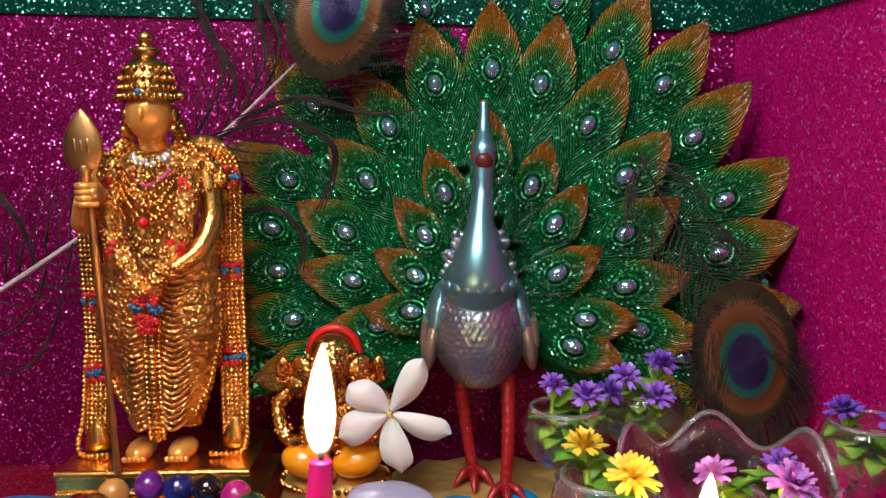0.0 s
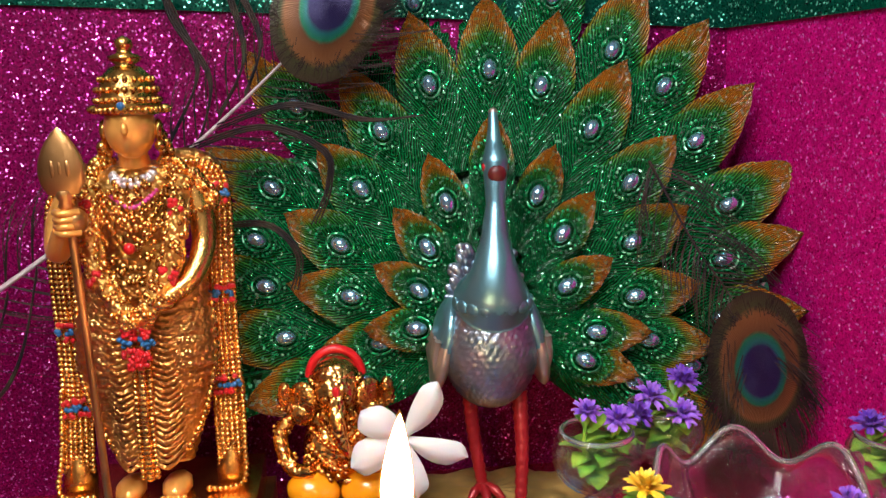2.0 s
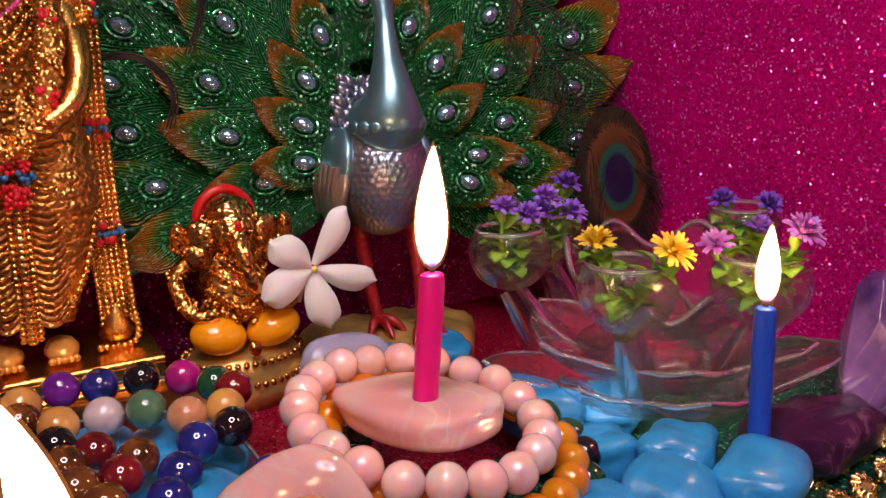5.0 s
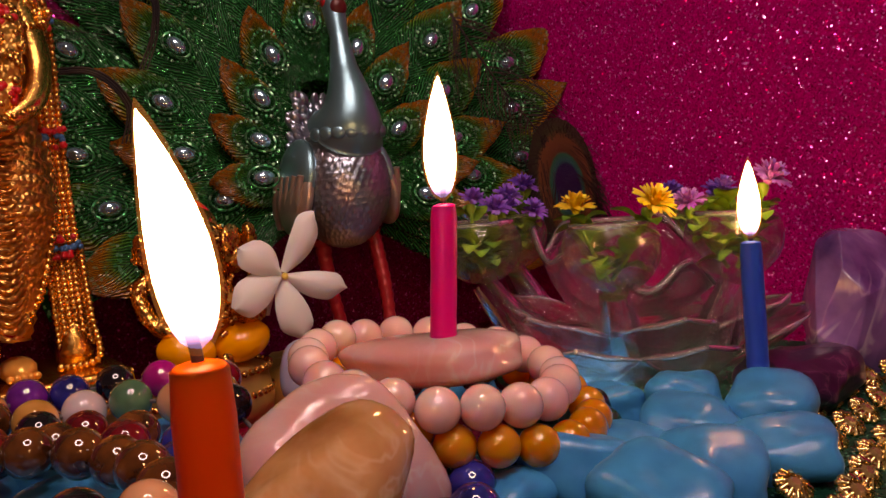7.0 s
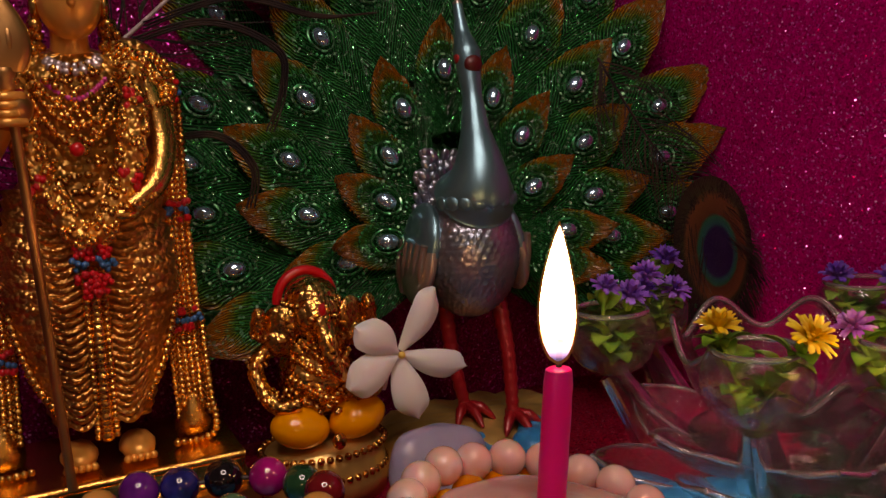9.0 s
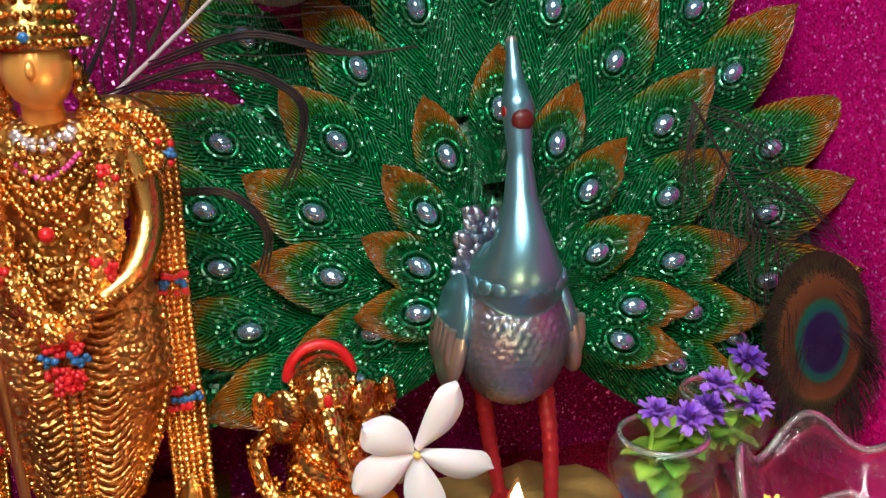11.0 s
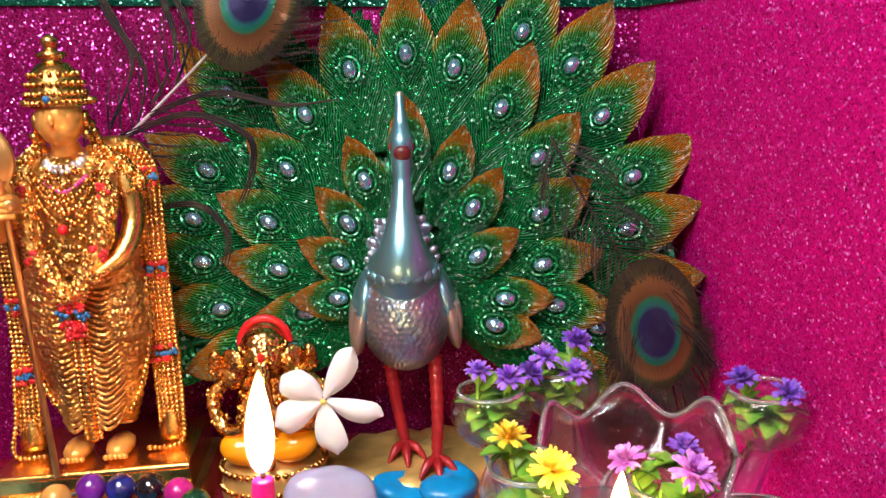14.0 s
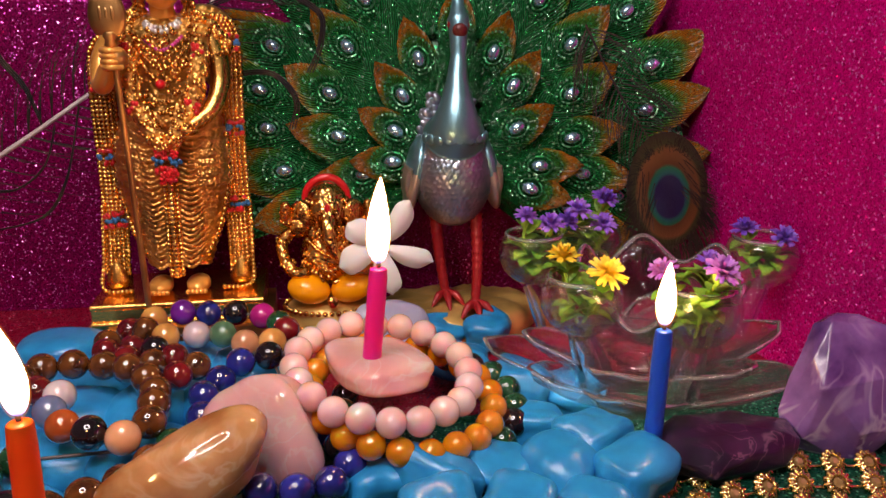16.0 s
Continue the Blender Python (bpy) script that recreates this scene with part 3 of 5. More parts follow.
# ---- gilded standing statue ----
def gold_statue():
    g = Geo()
    MA = [GOLD, GOLD_CLOTH, GOLD_DARK, GOLD_FACE, RED_PAINT, BLUE_PAINT, SILVER_PAINT, PINK_PAINT, GOLD_BEADED]

    def P(dx, dy, z):
        return Vector((-0.0985 + (z - 0.03) * 0.022 + dx, 0.289 + dy, z))

    def strand(pts, r, gap, mat=0):
        g.beads([P(*p) for p in pts], r, gap, mat)

    # plinth
    g.box(-0.1305, -0.0660, 0.2705, 0.310, 0.006, 0.0165)
    g.box(-0.1335, -0.0630, 0.2675, 0.313, FLOOR, 0.006, 2)
    for z, y in ((0.0155, 0.2702), (0.0085, 0.2702)):
        g.tube([(-0.1305, y, z), (-0.0660, y, z)], 0.0013, 8)
    # legs in rippled cloth
    for s in (-1, 1):
        line = smooth_line([P(s * 0.0075, 0, 0.088), P(s * 0.0098, -0.002, 0.068), P(s * 0.0092, -0.001, 0.048), P(s * 0.0068, 0, 0.027)], 54)
        g.tube(line, [(0.0112 if k < 12 else 0.0118 if k < 26 else 0.0108 - 0.0055 * (k - 26) / 28) * (1 + 0.05 * math.sin(k * 2.1 + s)) for k in range(len(line))], 16, 1, 0.85)
        g.tube([P(s * 0.0065, 0, 0.030), P(s * 0.0065, 0, 0.0275)], 0.0052, 14, 4)
        g.ball(P(s * 0.0072, -0.006, 0.0195), (0.0048, 0.0085, 0.0035), 3)
        for k in range(5):
            g.ball(P(s * 0.0072 + (k - 2) * 0.0016, -0.0138, 0.0185), 0.0011, 3, 6, 4)
        for k in range(26):
            z = 0.083 - k * 0.0021
            w = 0.0115 - 0.0002 * k
            g.tube(smooth_line([P(s * 0.002, -0.0112, z), P(s * (0.002 + w * 0.6), -0.0125, z - 0.0022), P(s * (0.004 + w), -0.007, z + 0.001 + 0.0006 * math.sin(k * 1.7))], 8), 0.00075, 5, 1)
        strand([(s * 0.0205, -0.003, 0.078), (s * 0.0205, -0.004, 0.06), (s * 0.0165, -0.004, 0.042), (s * 0.0105, -0.004, 0.030)], 0.0013, 0.0021)
    # front pleat
    for dx, r in ((-0.0022, 0.0011), (0, 0.0017), (0.0022, 0.0011)):
        strand([(dx, -0.0125, 0.068), (dx, -0.0125, 0.045), (dx, -0.0105, 0.024)], r, 0.0018)
    g.ball(P(0, 0, 0.0855), (0.0175, 0.0115, 0.0105), 1, 18, 10)
    # torso
    g.tube([P(0, 0, z) for z in (0.084, 0.092, 0.100, 0.109, 0.117, 0.1215, 0.1235)], [0.0125, 0.0112, 0.0128, 0.0155, 0.0165, 0.012, 0.006], 18, 8, 0.68)
    g.tube([P(0, y, z) for y, z in ((-0.001, 0.1195), (-0.0045, 0.1245), (-0.007, 0.13))], [0.0056, 0.0044, 0.0044], 12, 3)
    g.tube([P(0, -0.001, z) for z in (0.0885, 0.0915, 0.0945)], [0.0125, 0.0130, 0.0123], 18, 8, 0.72)
    # head, hair and crown
    hd = P(0.0005, -0.0085, 0.1340)
    g.ball(hd, (0.0074, 0.0078, 0.0092), 3, 18, 12)
    g.ball(hd + Vector((0, -0.0078, -0.0004)), (0.0011, 0.0015, 0.0021), 3, 8, 6)
    for s in (-1, 1):
        g.ball(hd + Vector((s * 0.0078, 0.001, -0.001)), (0.0015, 0.0022, 0.0034), 0, 8, 6)
        g.ball(hd + Vector((s * 0.0082, -0.001, -0.0055)), 0.0017, 0, 8, 6)
        g.ball(hd + Vector((s * 0.0098, 0.001, 0.0052)), (0.0026, 0.0018, 0.0014), 0, 8, 6)
        for k in range(80):
            a = random.random()
            g.ball(hd + Vector((s * (0.0070 + 0.0085 * a * random.random()), 0.003 + 0.003 * random.random(), -0.001 - 0.014 * a)), random.uniform(0.0009, 0.0016), 0, 6, 4)
    g.lathe(hd + Vector((0, 0.0005, 0)), [(0.0084, 0.0035), (0.0092, 0.0048), (0.0093, 0.0072), (0.0084, 0.0082), (0.0086, 0.0105), (0.0072, 0.0145), (0.0045, 0.0172), (0.0026, 0.0178), (0.0046, 0.0192), (0.0048, 0.0203), (0.0022, 0.0212),
                                           (0.0019, 0.0222), (0.0027, 0.0232), (0.0024, 0.0248), (0.0010, 0.0258), (0.0, 0.0262)], 20, 0)
    for rad, z, n in ((0.0094, 0.005, 30), (0.0090, 0.0078, 28), (0.0086, 0.0108, 22), (0.0074, 0.0138, 18)):
        for k in range(n):
            a = 2 * math.pi * k / n
            g.ball(hd + Vector((rad * math.cos(a), rad * math.sin(a), z)), 0.00095, 0, 6, 4)
    g.ball(hd + Vector((0, -0.0095, 0.0062)), (0.0012, 0.0008, 0.0012), 5, 8, 6)
    # necklaces
    for r, drop, mat, size in ((0.0056, 0.002, 6, 0.0011), (0.0062, 0.0035, 6, 0.0012), (0.0085, 0.010, 7, 0.0007), (0.0095, 0.013, 0, 0.0009), (0.0102, 0.017, 0, 0.0009), (0.011, 0.022, 0, 0.001)):
        strand([(-r, -0.0045, 0.1215), (-r * 0.85, -0.0095, 0.1205 - drop * 0.5), (0, -0.0118, 0.1205 - drop), (r * 0.85, -0.0095, 0.1205 - drop * 0.5), (r, -0.0045, 0.1215)], size, size * 1.7, mat)
    for k in range(190):
        a = random.uniform(-1, 1)
        g.ball(P(a * 0.013, -0.0115 + 0.003 * a * a, random.uniform(0.087, 0.119)), random.uniform(0.0006, 0.0012), 0, 6, 4)
    # thick garland
    u = [(-0.0135, -0.006, 0.1185), (-0.0125, -0.0125, 0.104), (-0.0095, -0.0145, 0.0905), (0, -0.0165, 0.0775), (0.0095, -0.0145, 0.0905), (0.0125, -0.0125, 0.104), (0.0135, -0.006, 0.1185)]
    g.tube(smooth_line([P(*q) for q in u], 48), 0.0031, 10, 8)
    for p in smooth_line([P(*q) for q in u], 150):
        for k in range(6):
            d = Vector((random.gauss(0, 1), random.gauss(0, 0.7), random.gauss(0, 1))).normalized() * 0.0032
            g.ball(p + d, random.uniform(0.0008, 0.0013), 0, 6, 4)
    for s in (-1, 1):
        for q in ((0.0135, -0.0125, 0.1105), (0.0105, -0.0165, 0.0905)):
            for k in range(14):
                g.ball(P(s * q[0], q[1], q[2]) + Vector((random.uniform(-1, 1), random.uniform(-0.4, 0.4), random.uniform(-1, 1))) * 0.0022, 0.001, 4, 6, 4)
    g.ball(P(-0.001, -0.0135, 0.0985), 0.0018, 4, 8, 6)
    # tassel
    for z, w, mat in ((0.0735, 0.004, 4), (0.0705, 0.005, 5), (0.067, 0.0042, 4), (0.0642, 0.0028, 4)):
        for k in range(26):
            g.ball(P(random.uniform(-w, w), -0.0165 - random.uniform(0, 0.0015), z + random.uniform(-0.0016, 0.0016)), 0.00085, mat, 6, 4)
    # arms
    g.tube(smooth_line([P(-0.0165, -0.002, 0.1175), P(-0.0225, -0.004, 0.107), P(-0.0215, -0.012, 0.0985), P(-0.0165, -0.021, 0.106)], 24), [0.0046 - 0.00006 * k for k in range(25)], 12, 3)
    g.ball((-0.1112, 0.2675, 0.1085), (0.0048, 0.0042, 0.0042), 2, 12, 8)
    for k in range(4):
        g.tube(smooth_line([(-0.1155, 0.268, 0.1055 + k * 0.0019), (-0.1125, 0.2635, 0.1055 + k * 0.0019), (-0.1085, 0.266, 0.1055 + k * 0.0019)], 8), 0.0011, 6, 3)
    g.tube(smooth_line([P(0.0150, -0.002, 0.1175), P(0.0185, -0.004, 0.108), P(0.0195, -0.007, 0.098), P(0.0165, -0.013, 0.089), P(0.0095, -0.0165, 0.0835)], 32), [0.0046 - 0.00006 * k for k in range(33)], 12, 0)
    g.ball(P(0.008, -0.0165, 0.082), (0.0042, 0.003, 0.0022), 0, 10, 6)
    for q in ((0.0184, -0.004, 0.1085), (0.0115, -0.016, 0.0848)):
        for k in range(14):
            a = 2 * math.pi * k / 14
            g.ball(P(*q) + Vector((0.0047 * math.cos(a), 0.0047 * math.sin(a), 0.0015 * math.cos(a))), 0.0009, 0, 6, 4)
    # hanging side garlands
    for s, path in ((1, [(0.010, 0.003, 0.1225), (0.0178, 0.005, 0.1215), (0.0219, 0.006, 0.1125), (0.0221, 0.006, 0.08), (0.0230, 0.005, 0.05), (0.0238, 0.003, 0.022)]),
                    (-1, [(-0.014, 0.003, 0.1195), (-0.0235, 0.005, 0.112), (-0.0255, 0.006, 0.098), (-0.0249, 0.006, 0.07), (-0.0245, 0.005, 0.045), (-0.0250, 0.003, 0.022)])):
        for off in (-0.0042, -0.0024, -0.0008, 0.0008, 0.0024, 0.0042):
            strand([(x + off, y - 0.0025 + abs(off) * 0.3, z) for x, y, z in path], 0.00115, 0.0017)
        g.tube(smooth_line([P(*q) for q in path], 24), 0.0042, 10, 8, 0.5)
        for q, mat in ((path[2], 4), (path[3], 4), (path[4], 4)):
            for dz, mm in ((0.0022, mat), (0.0, 5), (-0.0022, mat)):
                for k in range(10):
                    g.ball(P(q[0] + random.uniform(-0.0045, 0.0045), q[1] - 0.0042, q[2] + dz + random.uniform(-0.0008, 0.0008)), 0.0009, mm, 6, 4)
        q = path[-1]
        g.lathe(P(q[0], q[1], 0.0155), [(0.0, 0.001), (0.0052, 0.002), (0.0055, 0.005), (0.0035, 0.010), (0.0022, 0.013)], 12, 0)
        strand([(q[0] + s * 0.004, q[1], 0.05), (q[0] + s * 0.0045, q[1] - 0.003, 0.03), (q[0] + s * 0.004, q[1] - 0.009, 0.0185), (q[0] - s * 0.008, q[1] - 0.011, 0.0182)], 0.0011, 0.0017)
    # upper shoulder folds
    for k in range(260):
        a = random.random()
        g.ball(P(random.choice((1, 1, -0.8)) * (0.008 + 0.016 * a), -0.003 - 0.003 * random.random(), 0.1225 - 0.012 * a * a + random.uniform(-0.003, 0.002)), random.uniform(0.0009, 0.0014), 0, 6, 4)
    # staff
    g.tube([(-0.1085, 0.2675, 0.0165), (-0.1098, 0.2665, 0.07), (-0.1112, 0.2655, 0.118)], 0.00115, 8, 2)
    rows = []
    for k in range(13):
        a = k / 12
        w = 0.0064 * math.sin(math.pi * min(1, 0.13 + 0.87 * a) ** 0.8) ** 0.75 if a < 1 else 0.0001
        rows.append([Vector((-0.1118 + w * math.cos(b), 0.2655 + (0.0003 + w * 0.22) * math.sin(b), 0.1165 + 0.0185 * a)) for b in (2 * math.pi * j / 14 for j in range(14))])
    g.grid(rows, 2, close=True)
    for s in (-1, 0, 1):
        g.ball((-0.1118 + s * 0.002, 0.2642, 0.1235), (0.0009, 0.0005, 0.0028), 2, 6, 5)
    g.lathe((-0.1116, 0.2655, 0.112), [(0.0012, 0), (0.0022, 0.001), (0.0016, 0.0025), (0.0025, 0.004), (0.002, 0.0055)], 10, 2)
    return tagged(g.make("gold_statue", MA), "gilded standing statue holding a spear, with garlands and red beads", "statue")


gold_statue()


# ---- small seated statue ----
def seated_statue():
    g = Geo()
    MA = [GOLD_ORNATE, YELLOW_RESIN, RED_PAINT, BASE_GOLD]

    def P(dx, dy, z):
        return Vector((-0.0396 + dx, 0.2865 + dy, z if z < 0.03 else 0.03 + 0.86 * (z - 0.03)))
    g.lathe(P(0, -0.001, 0), [(0.0, FLOOR), (0.0185, FLOOR), (0.0195, -0.002), (0.0185, 0.003), (0.0175, 0.0075), (0.012, 0.0095), (0, 0.0095)], 28, 3, 1.0, 0.78)
    for z in (0.0005, 0.0075):
        for k in range(44):
            a = 2 * math.pi * k / 44
            g.ball(P(0.0188 * math.cos(a), -0.001 + 0.0148 * math.sin(a), z), 0.0012, 0, 6, 4)
    for s in (-1, 1):
        g.ball(P(s * 0.0086, -0.0085, 0.0162), (0.0088, 0.0068, 0.0060), 1, 18, 12, Matrix.Rotation(s * -0.25, 3, "Y"))
        g.ball(P(s * 0.0105, -0.0035, 0.0475), (0.0056, 0.0022, 0.0064), 0, 12, 8, Matrix.Rotation(s * 0.5, 3, "Z"))
        g.ball(P(s * 0.0108, -0.002, 0.0425), (0.0048, 0.0045, 0.0048), 0, 12, 8)
        g.tube(smooth_line([P(s * 0.010, -0.001, 0.0435), P(s * 0.0155, -0.002, 0.0455), P(s * 0.0165, -0.003, 0.0505)], 12), 0.0026, 10, 0)
        g.ball(P(s * 0.0165, -0.003, 0.0515), (0.0022, 0.0022, 0.003), 0, 8, 6)
        g.tube(smooth_line([P(s * 0.0125, -0.001, 0.0415), P(s * 0.0178, -0.002, 0.0365), P(s * 0.0182, -0.004, 0.030), P(s * 0.0145, -0.008, 0.0235), P(s * 0.0085, -0.0105, 0.024)], 28), 0.0025, 10, 0)
        for q in ((0.0178, -0.002, 0.0365), (0.0165, -0.006, 0.0268), (0.0158, -0.002, 0.046)):
            for k in range(9):
                a = 2 * math.pi * k / 9
                g.ball(P(s * q[0], q[1], q[2]) + Vector((0.0028 * math.cos(a), 0.0028 * math.sin(a), 0.001 * math.sin(a))), 0.0008, 0, 6, 4)
        g.ball(P(s * 0.0035, -0.0105, 0.0505), 0.0011, 0, 8, 6)
        g.tube(smooth_line([P(s * 0.004, -0.009, 0.0455), P(s * 0.005, -0.013, 0.0435)], 4), 0.0009, 6, 0)
    g.ball(P(0, 0, 0.028), (0.0118, 0.0108, 0.0122), 0, 18, 12)
    g.ball(P(0, 0, 0.039), (0.0105, 0.0075, 0.0065), 0, 16, 10)
    g.ball(P(0, -0.002, 0.0495), (0.0082, 0.0082, 0.0085), 0, 18, 12)
    g.tube(smooth_line([P(0, -0.0085, 0.0485), P(0.0003, -0.0125, 0.0425), P(0.001, -0.0135, 0.036), P(0.0035, -0.0135, 0.031), P(0.0068, -0.012, 0.0312)], 24), [0.0034 - 0.00007 * k for k in range(25)], 12, 0)
    g.lathe(P(0, 0, 0.0525), [(0.0078, 0), (0.0082, 0.001), (0.0078, 0.002), (0.0074, 0.0042), (0.0058, 0.0064), (0.003, 0.008), (0, 0.0085)], 20, 0)
    for k in range(24):
        a = 2 * math.pi * k / 24
        g.ball(P(0.0082 * math.cos(a), 0.0082 * math.sin(a), 0.0542), 0.0009, 0, 6, 4)
    g.tube([P(0.0086 * math.cos(a), 0.006, 0.0530 + 0.0106 * math.sin(a)) for a in (math.pi * k / 20 for k in range(21))], 0.0015, 8, 2)
    g.ball(P(0, -0.0102, 0.0528), (0.0012, 0.0008, 0.0018), 2, 8, 6)
    for r, z in ((0.006, 0.036), (0.0085, 0.031), (0.0095, 0.0245)):
        g.beads([P(-r, -0.006, z + 0.006), P(0, -0.0125, z), P(r, -0.006, z + 0.006)], 0.001, 0.0017, 0)
    for k in range(70):
        a = random.uniform(-1.4, 1.4)
        g.ball(P(0.0112 * math.sin(a), -0.0108 * math.cos(a), random.uniform(0.019, 0.027)), random.uniform(0.0007, 0.0014), 0, 6, 4)
    g.ball(P(0.0005, -0.0155, 0.0125), (0.0022, 0.0016, 0.0026), 0, 8, 6)
    return tagged(g.make("seated_statue", MA), "small shiny gold seated statue with yellow legs", "statue")


seated_statue()


# ---- peacock statue ----
ROOT = Vector((0.0156, 0.3001, 0.0605))
FU = Vector((0.9859, -0.1676, 0)).normalized()
FV = Vector((0.049, 0.2881, 0.9563)).normalized()
FN = FU.cross(FV) if FU.cross(FV).y < 0 else FV.cross(FU)


def fan_feather(g, angle, gem, ahead, tail, width, lift):
    """One vane of the fan: gem at that radius, its tip ahead of the gem."""
    a = math.radians(angle)
    d = (FU * math.sin(a) + FV * math.cos(a)).normalized()
    q = (FU * math.cos(a) - FV * math.sin(a)).normalized()
    length = ahead + tail
    bend = random.uniform(-0.1, 0.1)
    rows, back, uv = [], [], []
    n, m = 34, 16
    vg = tail / length
    for i in range(n + 1):
        v = i / n
        w = width * (0.62 + 0.38 * math.sin(math.pi * min(0.5, v)) if v < 0.5 else math.sin(math.pi * (0.5 + 0.5 * ((v - 0.5) / 0.5) ** 1.25)) ** 0.82) + 0.0002
        row, rb, ru = [], [], []
        for j in range(m + 1):
            u = 2 * j / m - 1
            far = math.hypot(u * w, (v - vg) * length)
            ridge = 0.0005 * math.sin(38 * v - 15 * abs(u)) * min(1.0, far / (0.7 * width))
            groove = 0.0005 * math.cos(far / width * 11) * max(0.0, 1 - far / (0.85 * width))
            shaft = 0.0006 * math.exp(-(u / 0.09) ** 2) * (1 - v)
            p = ROOT + d * (gem - tail + length * v) + q * (u * w + bend * width * v * v) + FN * (lift + 0.0040 * (1 - u * u) * (1 - 0.6 * v) - 0.0055 + 0.0105 * v * v + ridge + groove + shaft - 0.0009 * abs(u) ** 6)
            p += q * 0.00035 * math.sin(50 * v) * u * max(0, v - 0.5)
            row.append(p)
            rb.append(p - FN * 0.0022)
            fade = min(1.0, max(0.0, (v - vg + 0.16) / 0.22))
            ru.append((3.4 * v - 1.3 * abs(u), fade * far / width * (0.82 + 0.25 * abs(u))))
        rows.append(row)
        back.append(rb[::-1])
        uv.append(ru)
    g.grid(rows, 0, uv=uv)
    g.grid(back, 0, uv=uv)
    for side in (0, m):
        g.grid([[r[side], k[m - side]] for r, k in zip(rows, back)], 0, uv=[[x[side], x[side]] for x in uv])
    g.grid([[a, b] for a, b in zip(rows[0], back[0][::-1])], 0, uv=[[x, x] for x in uv[0]])
    c = ROOT + d * gem + FN * (lift - 0.0013 + 0.0105 * vg * vg + 0.0040 * (1 - 0.6 * vg) - 0.0022)
    turn = Matrix((q, d, FN)).transposed()
    g.ball(c + FN * 0.0006, (0.0026, 0.0037, 0.0025), 1, 14, 10, turn)
    for k, (rx, ry) in enumerate(((0.0038, 0.0050), (0.0058, 0.0078))):
        if rx < width * 0.78:
            ringp = [c + q * rx * math.cos(t) + d * (ry * math.sin(t) + 0.0012 * k) + FN * (0.0011 - 0.0004 * k * k + 0.00005 * k * ry * 1000 * math.sin(t)) for t in (2 * math.pi * i / 26 for i in range(27))]
            if k < 1:
                g.tube(ringp, 0.0004, 5, 2, ends=False)
            else:
                for p in ringp[:-1]:
                    g.ball(p, 0.00055, 2, 5, 4)


